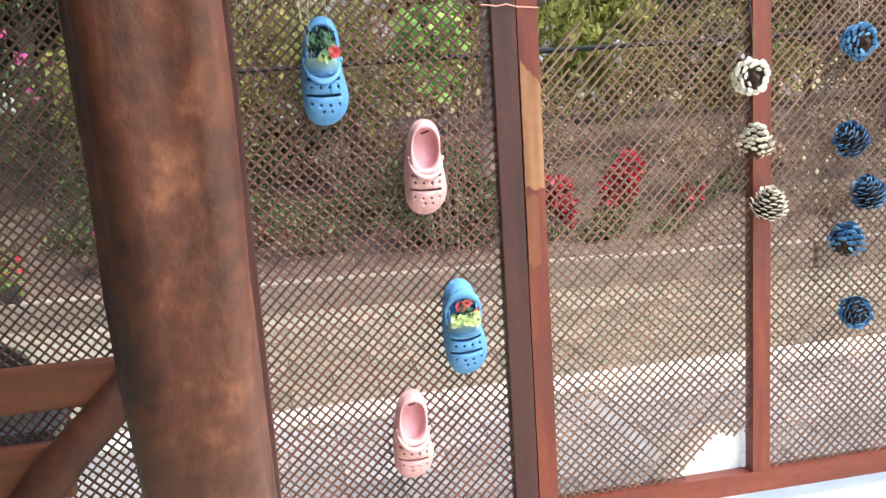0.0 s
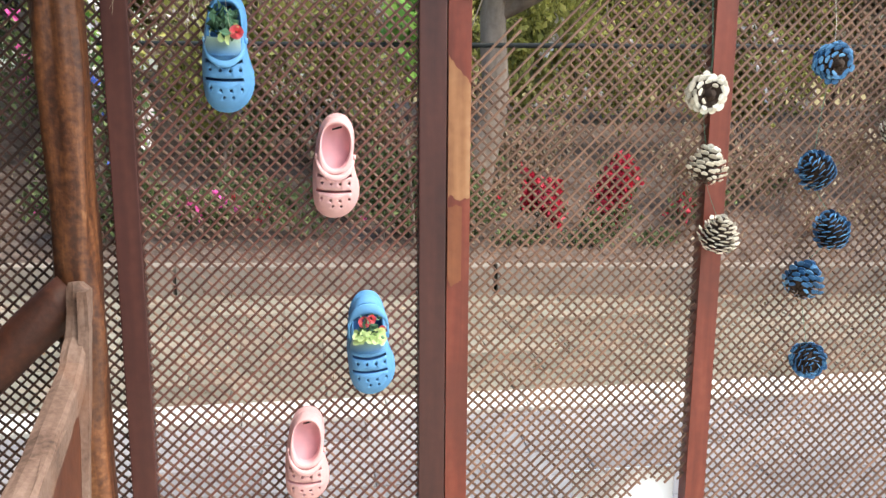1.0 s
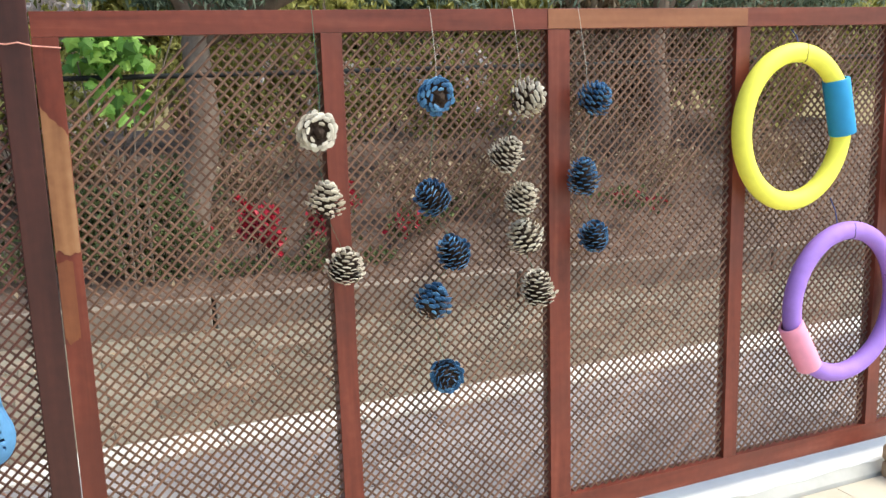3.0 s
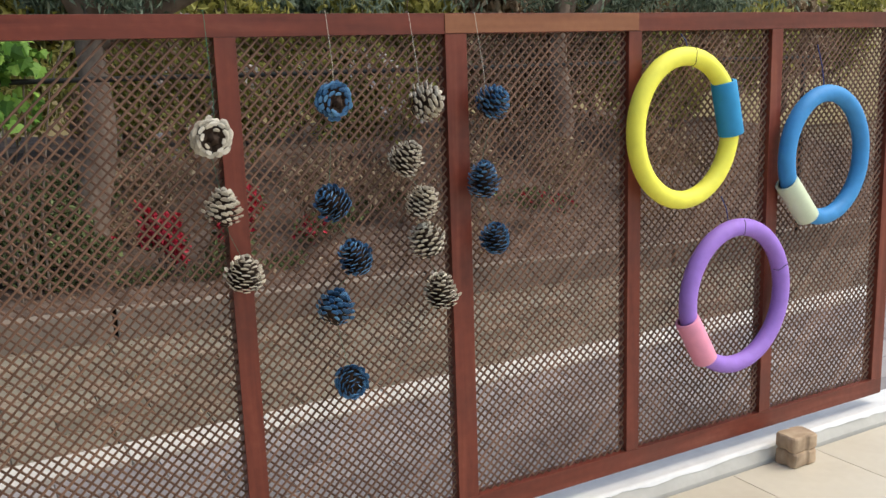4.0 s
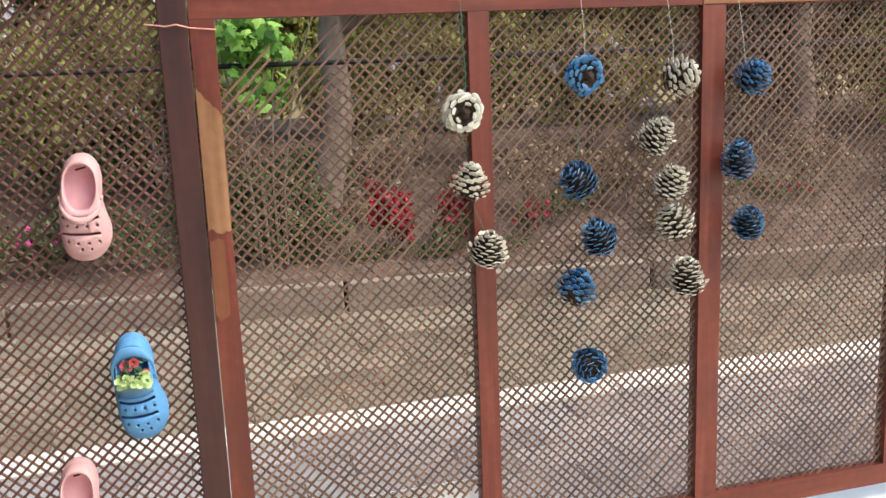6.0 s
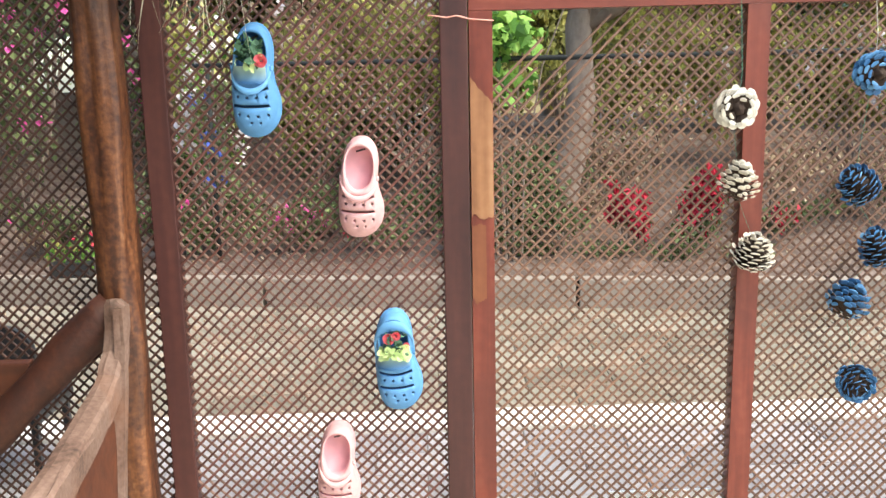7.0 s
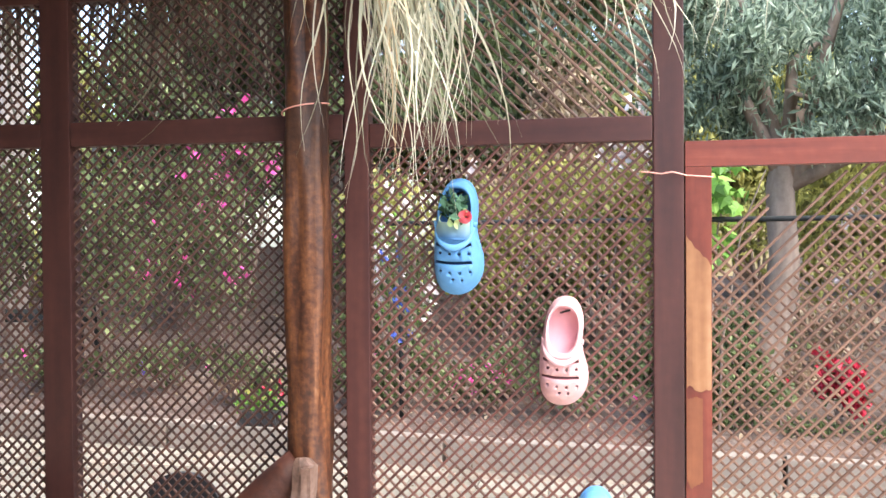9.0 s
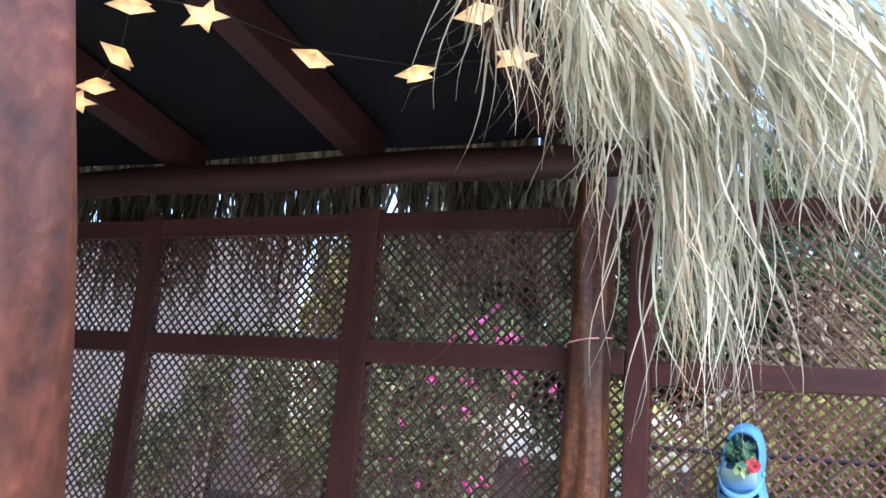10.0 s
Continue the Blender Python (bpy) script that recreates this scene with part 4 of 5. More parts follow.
tie([(1.03, -0.004, 1.612), (1.05, -0.006, 1.61), (1.075, -0.008, 1.606), (1.1, -0.012, 1.61), (1.13, -0.006, 1.602), (1.19, -0.004, 1.597)], m_pink_wire, "pink wire tying two fence panels together")
tie([(0.249 + 0.057 * math.cos(a), -0.056 + 0.057 * math.sin(a), 1.765 - 0.02 * math.sin(a * 0.5 + 1.2)) for a in [radians(180 + 12 * i) for i in range(16)]], m_pink_wire, "reddish wire wound round the post")
bm = boxed(1.5, 1.8, 0.05, 0.056, 0.06, 0.33, bevel=0.001)
wobble(bm, 0.006, 9)
whole("white_sheet", bm, m_white_sheet, "white plastic sheet behind the broken lattice", "sheet")


# ---- weathered arm rest that sweeps up against the post ----
arm = thing("curved_plank", (0.25, -0.17, 0), "weathered grey curved plank rail sweeping up against the post", "plank")
bm = bmesh.new()
rows = []
CURVE = [(0.034, -0.172, 0.968), (0.03, -0.175, 0.955), (0.027, -0.182, 0.90), (0.024, -0.195, 0.845), (0.018, -0.23, 0.80), (0.016, -0.30, 0.772), (0.02, -0.42, 0.752), (0.03, -0.58, 0.735), (0.04, -0.8, 0.715), (0.05, -1.05, 0.69), (0.055, -1.3, 0.665)]
for i, (dx, y, z) in enumerate(CURVE):
    f = i / (len(CURVE) - 1)
    xl, xr = 0.222 + dx, 0.266 + dx + 0.014 * f - (0.018 if i == 0 else 0)
    ny, nz = (-1, 0.25) if i < 3 else (-0.6, 0.8) if i < 5 else (-0.05, 1)
    th = 0.03 + 0.06 * f
    rows.append([bm.verts.new(p) for p in ((xl, y, z), ((xl * 2 + xr) / 3, y + ny * 0.004, z + nz * 0.004), (xr - 0.008, y, z), (xr, y - ny * 0.01, z - nz * 0.01), (xr, y - ny * th, z - nz * th), (xl, y - ny * th, z - nz * th))])
for a, b in zip(rows, rows[1:]):
    for k in range(6):
        bm.faces.new((a[k], a[(k + 1) % 6], b[(k + 1) % 6], b[k]))
bm.faces.new(rows[0][::-1])
bm.faces.new(rows[-1])
bmesh.ops.recalc_face_normals(bm, faces=bm.faces)
bmesh.ops.subdivide_edges(bm, edges=bm.edges, cuts=2)
wobble(bm, 0.004, 22)
part("arm", bm, m_grey_wood, arm)
bm = bmesh.new()
tube(bm, [(0.288, -0.186, 0.95), (0.288, -0.19, 0.86), (0.284, -0.205, 0.75), (0.276, -0.235, 0.6), (0.272, -0.27, 0.42), (0.27, -0.3, 0.2), (0.27, -0.31, 0)], lambda f: 0.016 + 0.006 * f, 4)
bmesh.ops.subdivide_edges(bm, edges=bm.edges, cuts=2)
wobble(bm, 0.003, 22)
part("support", bm, m_grey_wood, arm, "narrow grey upright support")
bm = boxed(0.262, 0.274, -1.3, -0.24, 0.42, 0.70, bevel=0.003)
part("side_board", bm, m_rail, arm, "orange-brown side board")


# ---- thatch ----
def straw(bm, r, root, way, length, droop, curl, width, waver=1.7, n=15):
    """One thin straw that droops, curls and wavers."""
    p, d = Vector(root), Vector(way).normalized()
    w = width * r.uniform(0.5, 1.4)
    side_v = Vector((1, r.uniform(-0.9, 0.9), r.uniform(-0.2, 0.2))).normalized()
    ph, pw = r.uniform(0, 6.3), r.uniform(1.5, 4)
    hook = Vector((r.gauss(0, 1), r.gauss(0, 1), r.uniform(-0.2, 0.7))) * r.choice((0.0, 0.5, 2.2))
    rows = []
    for i in range(n + 1):
        f = i / n
        k = w * (0.75 + 0.25 * math.sin(3 * f)) * max(0.07, 1 - f ** 2.2)
        rows.append((bm.verts.new(p - side_v * k), bm.verts.new(p + side_v * k)))
        wave = Vector((math.sin(ph + pw * f * 3), math.cos(ph * 1.7 + pw * f * 2.4), 0)) * waver * (0.5 + f)
        d = (d + Vector((0, 0, -droop)) / n + curl * (f / n) + wave / n + hook * (max(0.0, f - 0.66) * 3 / n)).normalized()
        p = p + d * (length / n)
    for a, b in zip(rows, rows[1:]):
        bm.faces.new((a[0], a[1], b[1], b[0]))


def locks(many, mat, name, label, seed, width, waver=1.7, loose=0.3):
    """Locks of straw. Each: root, way, length, droop, count, spread."""
    r = random.Random(seed)
    bm = bmesh.new()
    for root, way, length, droop, count, spread in many:
        curl = Vector((r.gauss(0, 1.6 * loose), r.gauss(0, 1.3 * loose), 0))
        for _ in range(count):
            o = Vector((r.gauss(0, spread), r.gauss(0, spread), r.gauss(0, spread * 0.6)))
            w = Vector(way) - o * 1.8 + Vector((r.gauss(0, 0.2 * loose), r.gauss(0, 0.2 * loose), 0))
            straw(bm, r, Vector(root) + o, w, length * r.uniform(0.6, 1.08), droop, curl + Vector((r.gauss(0, loose), r.gauss(0, loose), 0)), width, waver)
    return whole(name, bm, mat, label, "thatch", kind="stuff")


def roof_z(y):
    return 2.5 - math.tan(SLOPE) * (y - 0.0)


r = random.Random(21)
broad, thin = [], []
# curtain over the side edge of the roof
for i in range(120):
    y = r.uniform(-0.95, 0.1)
    x = r.uniform(0.2, 0.36)
    inward = r.random() < 0.25
    way = (r.gauss(-0.28, 0.12) if inward else r.gauss(0.1, 0.2), r.gauss(0, 0.14), -1)
    long = r.uniform(0.28, 0.46) if inward else r.uniform(0.34, 0.62)
    spot = (x, y, roof_z(y) + r.uniform(0.02, 0.14))
    broad.append((spot, way, long, r.uniform(0.2, 1.0), 4, 0.02))
    thin.append((spot, way, long * 1.08, r.uniform(0.2, 1.0), 2, 0.026))
# front eave over the tall panel, swept down to one side
for i in range(125):
    x = r.uniform(0.3, 1.12)
    y = r.uniform(-0.42, 0.06)
    spot = (x, y, 2.53 - 0.05 * x + r.uniform(-0.08, 0.08))
    way = (0.6 - 0.5 * max(0, x - 0.7) + r.gauss(0, 0.16), r.gauss(-0.05, 0.1), -0.8)
    long = r.uniform(0.36, 0.62)
    broad.append((spot, way, long, r.uniform(0.4, 1.2), 4, 0.022))
    thin.append((spot, way, long * 1.1, r.uniform(0.4, 1.2), 2, 0.026))
# upper layer laid flat along the roof edge
for i in range(40):
    x, y = r.uniform(0.15, 0.8), r.uniform(-0.7, 0.1)
    broad.append(((x, y, 2.7 - 0.12 * x), (0.95, r.gauss(-0.1, 0.12), -0.4), r.uniform(0.35, 0.6), r.uniform(0.4, 1.2), 5, 0.024))
locks(broad, m_straw, "thatch_eave", "pale dry straw thatch hanging over the roof edge", 5, 0.006, 1.7, 0.45)
locks(thin, m_straw, "thatch_ends", "frayed thin straw ends among the thatch", 9, 0.0023, 2.6, 0.6)
many = []
for i in range(22):
    x, y, z = r.gauss(0.47, 0.07), r.gauss(-0.2, 0.04), r.uniform(2.3, 2.45)
    many.append(((x, y, z), ((0.615 - x) * 1.15 + r.gauss(0, 0.02), r.gauss(0, 0.03), -1), z - 1.52 - abs(r.gauss(0, 0.12)), 0.4, 8, 0.011))
locks(many, m_straw, "hanging_straw", "long pale straws hanging in a loose bunch", 6, 0.0036, 1.5, 0.2)
many = []
for x, y, z, l in ((0.26, -0.3, 2.42, 0.46), (0.31, -0.26, 2.38, 0.5), (0.37, -0.22, 2.36, 0.72), (0.47, -0.2, 2.36, 0.84), (1.03, -0.12, 2.42, 0.72), (1.05, -0.1, 2.42, 0.5), (1.2, -0.05, 2.47, 0.46), (1.3, -0.05, 2.47, 0.44)):
    many.append(((x, y, z), (0.02, 0, -1), l, 0.8, 6, 0.014))
locks(many, m_straw, "straw_wisps", "thin frayed wisps of pale straw", 8, 0.0026, 1.6, 0.4)
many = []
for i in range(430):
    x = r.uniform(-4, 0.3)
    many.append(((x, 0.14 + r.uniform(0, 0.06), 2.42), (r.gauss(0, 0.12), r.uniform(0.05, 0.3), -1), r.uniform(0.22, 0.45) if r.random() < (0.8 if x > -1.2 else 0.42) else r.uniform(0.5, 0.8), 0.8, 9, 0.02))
locks(many, m_straw_dark, "thatch_fringe", "dull straw fringe hanging behind the beam", 7, 0.007)
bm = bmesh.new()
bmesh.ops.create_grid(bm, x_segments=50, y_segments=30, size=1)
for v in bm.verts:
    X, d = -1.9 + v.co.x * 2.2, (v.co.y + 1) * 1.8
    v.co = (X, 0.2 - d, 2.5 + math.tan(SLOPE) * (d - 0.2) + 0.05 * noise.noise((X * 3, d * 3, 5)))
whole("thatch_roof", bm, m_straw_dark, "thick straw thatch on the pergola roof", "roof", kind="structure")


# ---- paper stars ----
def star(x, y, z, turn, tilt):
    ob = thing("star_lantern", (0, 0, 0), "cream paper star lantern glowing warm", "lantern", "star lanterns on the ceiling")
    ob.matrix_basis = Matrix.Translation((x, y, z)) @ Euler((radians(tilt), radians(tilt * 0.6), radians(turn))).to_matrix().to_4x4()
    ORIGIN[ob] = Vector()
    bm = bmesh.new()
    ring = []
    for i in range(10):
        a = math.pi * i / 5
        q = 0.053 if i % 2 == 0 else 0.026
        ring.append(bm.verts.new((q * math.cos(a), q * math.sin(a), 0)))
    for h in (0.021, -0.021):
        c = bm.verts.new((0, 0, h))
        for i in range(10):
            bm.faces.new((ring[i], ring[(i + 1) % 10], c) if h > 0 else (ring[(i + 1) % 10], ring[i], c))
    wobble(bm, 0.007, 30, x * 9 + y * 5)
    part("paper", bm, m_star, ob)
    bm = bmesh.new()
    bmesh.ops.create_uvsphere(bm, u_segments=10, v_segments=6, radius=0.0085)
    part("bulb", bm, m_bulb, ob, "small warm bulb", smooth=True)


for i, (x, y) in enumerate(((-0.55, -0.93), (-0.43, -0.85), (-0.78, -0.73), (-0.99, -0.59), (-1.13, -0.52), (-0.32, -0.6), (-0.12, -0.47), (0.13, -0.71), (0.13, -0.5))):
    star(x + 0.045, y, 2.334, 47 * i, (14, -22, 26, -8, 20, -16, 9, 24, -12)[i])
bm = bmesh.new()
tube(bm, [(-1.355, -0.35, 2.43), (-1.13, -0.46, 2.358), (-0.97, -0.56, 2.356), (-0.75, -0.71, 2.356), (-0.52, -0.92, 2.356)], 0.002, 5)
tube(bm, [(0.195, -0.3, 2.43), (-0.08, -0.455, 2.358), (-0.276, -0.595, 2.356), (-0.386, -0.84, 2.356), (-0.505, -0.93, 2.356)], 0.002, 5)
whole("light_string", bm, m_iron, "thin dark cable of the star lanterns", "cable")


# ---- garden behind the fence ----
def shrub(name, at, radii, n, size, mat, label, stretch=1.8, stems=5, flowers=None):
    y = max(at[1], wall_y(at[0]) + 0.35)
    at = (at[0], y, max(at[2], soil_z(at[0], y) - 0.02))
    ob = thing(name, at, label, "shrub" if "shrub" in name or "hedge" in name else "plant", "garden plants")
    r = random.Random(int(at[0] * 100) + int(at[1] * 10) + n)
    for i in range(stems):
        tip = (at[0] + r.uniform(-0.5, 0.5) * radii[0], at[1] + r.uniform(-0.5, 0.5) * radii[1], at[2] + radii[2] * r.uniform(1.0, 1.5))
        mid = ((at[0] + tip[0]) / 2 + r.uniform(-0.03, 0.03), (at[1] + tip[1]) / 2, at[2] + radii[2] * 0.6)
        bm = bmesh.new()
        tube(bm, [at, mid, tip], 0.012 * radii[2] + 0.003, 5, 0.4)
        part("stem", bm, m_bark, ob)
    bm = bmesh.new()
    spots = []
    k = 7
    for i in range(k):
        c = (at[0] + r.uniform(-0.6, 0.6) * radii[0], at[1] + r.uniform(-0.6, 0.6) * radii[1], at[2] + radii[2] * r.uniform(0.7, 1.4))
        spots += cloud(c, [q * 0.55 for q in radii], n // k, r)
    leaves(bm, [s for s in spots if s[2] > at[2]], size, stretch, r=r)
    part("foliage", bm, mat, ob)
    if flowers:
        fm, count, fs, fl = flowers
        bm = bmesh.new()
        pick = [s for s in spots if s[1] < at[1] + 0.2 * radii[1] and s[2] > at[2] + 0.3 * radii[2]]
        for s in r.sample(pick, min(count, len(pick))):
            leaves(bm, [(s[0] + r.uniform(-1, 1) * fs * 0.4, s[1] - 0.02, s[2] + r.uniform(-1, 1) * fs * 0.4) for _ in range(7)], fs, 1.2, r=r)
        part("blossoms", bm, fm, ob, fl)
    return ob


def tree(x, y, z, h, r0, blobs, n, size, mat, label, seed, stretch=4.0, lean=0.0):
    ob = thing("tree", (x, y, z), label, "tree", "garden trees")
    r = random.Random(seed)
    bm = bmesh.new()
    tube(bm, [(x + lean * i / 8 + 0.04 * math.sin(i * 1.3 + seed), y, z + h * i / 8) for i in range(9)], r0, 12, 0.55)
    for c, rad in blobs:
        tube(bm, [(x + lean * 0.75, y, z + h * 0.75), ((x + c[0]) / 2, (y + c[1]) / 2, (z + h + c[2]) / 2 + 0.1), c], r0 * 0.45, 7, 0.3)
    wobble(bm, 0.015, 6, seed)
    part("trunk", bm, m_bark, ob, "grey-brown trunk with limbs", smooth=True)
    bm = bmesh.new()
    for c, rad in blobs:
        for k in range(9):
            cc = [c[i] + r.uniform(-0.75, 0.75) * rad[i] for i in range(3)]
            leaves(bm, cloud(cc, [q * 0.5 for q in rad], n // (9 * len(blobs)), r, 0.5), size, stretch, r=r)
    part("crown", bm, mat, ob, "crown of many narrow leaves")
    return ob


tree(2.02, 4.2, 0.25, 2.05, 0.13, [((1.65, 4.0, 2.35), (0.45, 0.5, 0.5)), ((2.3, 3.9, 2.3), (0.6, 0.5, 0.4)), ((2.4, 4.3, 2.75), (0.9, 0.7, 0.7)), ((3.5, 4.2, 2.65), (0.9, 0.7, 0.65)), ((1.75, 4.1, 3.3), (0.5, 0.6, 0.8)), ((4.6, 4.5, 2.75), (0.9, 0.7, 0.7)), ((3.0, 4.3, 3.5), (1.1, 0.8, 0.7)), ((5.7, 4.3, 2.75), (0.9, 0.8, 0.7)), ((4.9, 4.4, 3.5), (1.2, 0.8, 0.7))],
     33000, 0.085, m_fol_tree, "dark olive-green tree with narrow leaves", 3, lean=0.18)
tree(6.3, 4.6, 0.3, 2.0, 0.12, [((6.8, 5.0, 2.7), (1.2, 0.8, 0.8)), ((8.4, 4.6, 2.6), (1.2, 0.8, 0.8)), ((7.5, 5.0, 3.5), (1.4, 0.8, 0.8))], 16000, 0.09, m_fol_tree, "olive-green tree with a pale leaning trunk", 4)
tree(-1.6, 6.4, 0.3, 2.2, 0.1, [((-1.6, 6.4, 3.2), (1.3, 0.9, 1.0)), ((-3.2, 6.6, 3.0), (1.2, 0.9, 1.0)), ((0.2, 6.5, 3.2), (1.2, 0.9, 1.0)), ((-2.4, 6.6, 4.0), (1.3, 0.9, 0.8))], 48000, 0.12, m_fol_low, "dark leafy green garden tree", 5, 2.2)
tree(2.6, 9.0, 0.3, 2.5, 0.15, [((2.6, 9.0, 3.4), (2.0, 1.0, 1.4)), ((0.3, 8.8, 3.5), (1.7, 0.9, 1.2)), ((-0.6, 8.8, 4.9), (1.7, 0.9, 1.0)), ((5.5, 9.2, 3.3), (2.0, 1.0, 1.4)), ((8.5, 9.0, 3.2), (2.0, 1.0, 1.4)), ((11.5, 9.0, 3.0), (2.0, 1.0, 1.4)), ((4, 9.0, 5), (2.4, 1.0, 1.2))], 30000, 0.15, m_fol_tree, "large dark tree at the end of the garden", 6, 2.6)
# vine with lobed leaves on the iron rail
vine = thing("grape_vine", (1.5, 3.5, 0.2), "bright green broad-leaved vine on the iron rail", "plant", "garden plants")
r = random.Random(77)
for k in range(4):
    bm = bmesh.new()
    tube(bm, [(1.5 + 0.05 * k, 3.6, 0.18), (1.45 + 0.07 * k, 3.55, 0.8), (1.35 + 0.14 * k, 3.5, 1.5), (1.3 + 0.2 * k, 3.45, 1.85)], 0.009, 6, 0.4)
    part("stem", bm, m_bark, vine)
bm = bmesh.new()
LOBES = [(0, 0), (0.28, -0.12), (0.5, 0.1), (0.36, 0.26), (0.56, 0.52), (0.3, 0.56), (0.0, 1.0), (-0.3, 0.56), (-0.56, 0.52), (-0.36, 0.26), (-0.5, 0.1), (-0.28, -0.12)]
for k in range(300):
    c = Vector((r.gauss(1.52, 0.1), r.gauss(3.42, 0.1), r.uniform(1.62, 1.9) if k % 9 else r.uniform(1.3, 1.6)))
    s_leaf = r.uniform(0.05, 0.1)
    m = Euler((r.gauss(-1.9, 0.55), r.gauss(0, 0.5), r.gauss(0, 0.9))).to_matrix()
    mid_v = bm.verts.new(c + m @ Vector((0, 0.35 * s_leaf, -0.1 * s_leaf)))
    ring = [bm.verts.new(c + m @ Vector((px * s_leaf, py * s_leaf, 0.12 * s_leaf * (abs(px) * 2 - 0.4)))) for px, py in LOBES]
    for i in range(12):
        bm.faces.new((mid_v, ring[i], ring[(i + 1) % 12]))
part("foliage", bm, m_fol_grn, vine)
for k, (x, y) in enumerate(((-3.9, 7.6), (-2.2, 7.7), (-0.5, 7.6), (1.2, 7.8), (2.9, 7.7), (4.8, 7.6), (6.8, 7.5), (8.8, 7.3))):
    shrub("tall_shrub", (x, y, 0.3), (1.15, 0.6, 1.45), 6000, 0.13, (m_fol_grn, m_fol_tree, m_fol_yel, m_fol_yel, m_fol_yel, m_fol_tree, m_fol_yel, m_fol_tree)[k], "tall dense garden shrub against the back wall", 1.8, 6)
for i, (x, y, n, w) in enumerate(((-4.6, 6.0, 1500, 0.9), (-3.0, 5.9, 1600, 0.9), (-1.4, 5.8, 1600, 0.9), (0.1, 5.7, 1700, 0.9), (1.6, 5.6, 1700, 0.9), (3.1, 5.5, 1700, 0.9), (4.7, 5.4, 1700, 0.9), (6.3, 5.2, 1700, 0.9), (7.8, 5.0, 1500, 0.9))):
    mat = (m_fol_yel, m_fol_low, m_fol_low, m_fol_dry, m_fol_yel, m_fol_yel, m_fol_yel, m_fol_dry, m_fol_yel)[i]
    shrub("hedge_shrub", (x, y, 0.5), (w, 0.5, 0.72 + 0.15 * (i % 2)), n if i < 5 else n + 1500, 0.075 if i < 5 else 0.09, mat, "loose yellow-green garden shrub" if mat is m_fol_yel else ("dry brownish open garden shrub" if mat is m_fol_dry else "leafy green garden shrub"), 1.8, 6,
          (m_flo_white, 40, 0.06, "pale blossoms") if i in (3, 5, 6) else (m_flo_pink, 18, 0.07, "magenta blossoms") if i in (1, 2) else None)
shrub("flowering_plant", (-0.45, 4.0, 0.3), (0.3, 0.25, 0.75), 420, 0.06, m_fol_low, "tall plant with blue and pale heads", 1.6, 6, (m_flo_blue, 12, 0.038, "blue blossoms"))
shrub("flowering_plant", (-0.5, 4.2, 0.6), (0.3, 0.25, 0.7), 260, 0.06, m_fol_grn, "tall plant with lilac-white blossom heads", 1.6, 6, (m_flo_white, 45, 0.05, "lilac-white blossoms"))
shrub("garden_shrub", (-2.1, 4.8, 0.3), (0.75, 0.45, 1.0), 950, 0.08, m_fol_low, "rounded green leafy shrub", 1.7, 6, (m_flo_pink, 8, 0.06, "pink blossoms"))
shrub("flowering_shrub", (-2.0, 5.2, 1.2), (0.7, 0.4, 0.9), 700, 0.08, m_fol_low, "magenta flowering climbing garden shrub", 1.7, 6, (m_flo_pink, 30, 0.06, "magenta blossoms"))
shrub("flowering_plant", (2.36, 3.68, 0.2), (0.16, 0.15, 0.3), 260, 0.055, m_fol_low, "red flowering garden plant", 1.6, 5, (m_flo_red, 90, 0.05, "red blossoms"))
shrub("flowering_plant", (2.9, 3.68, 0.2), (0.2, 0.16, 0.36), 320, 0.055, m_fol_low, "tall red flowering garden plant", 1.6, 5, (m_flo_red, 115, 0.052, "red blossoms"))
shrub("flowering_plant", (3.42, 3.72, 0.32), (0.14, 0.12, 0.14), 160, 0.05, m_fol_low, "small red flowering garden plant", 1.6, 4, (m_flo_red, 12, 0.045, "red blossoms"))
for x, y in ((-0.75, 3.95), (-0.35, 4.3), (0.05, 3.95), (0.4, 4.35), (0.75, 3.9), (1.1, 4.2), (-1.6, 4.1), (-2.3, 4.2)):
    shrub("garden_plant", (x, y, 0.2), (0.3, 0.22, 0.24), 420, 0.055, m_fol_low, "low dark green garden plant", 1.8, 5)
for x, y in ((1.3, 3.78), (1.58, 3.72), (1.82, 3.8)):
    shrub("garden_plant", (x, y, 0.2), (0.22, 0.16, 0.4), 620, 0.055, m_fol_low, "dark green garden plant under the vine", 1.8, 6)
for x in (1.75, 2.2, 2.65, 3.1):
    shrub("bedding_plant", (x, wall_y(x) + 0.14, 0.17), (0.24, 0.08, 0.07), 260, 0.05, m_fol_low, "low grassy green bedding plant", 3.0, 3)
for x, y, fm, c, lab in ((-2.6, 3.9, m_flo_vio, 2, "violet blossoms"), (-1.7, 3.6, m_flo_pink, 4, "pink blossoms"), (-0.7, 3.5, m_flo_pink, 7, "pink blossoms"), (0.1, 3.3, m_flo_pink, 16, "magenta blossoms"),
                         (0.55, 3.3, m_flo_red, 6, "red blossoms"), (1.3, 3.2, m_flo_pink, 1, "a pink blossom"), (1.9, 3.4, m_flo_red, 1, "a red blossom"), (-3.4, 3.9, m_flo_pink, 2, "pink blossoms"), (5.2, 3.5, m_flo_red, 14, "red blossoms")):
    shrub("bedding_plant", (x, y, 0.36), (0.3, 0.25, 0.16), 330, 0.045, m_fol_low, "low leafy bedding plant with blossoms", 1.5, 4, (fm, c, 0.03, lab))

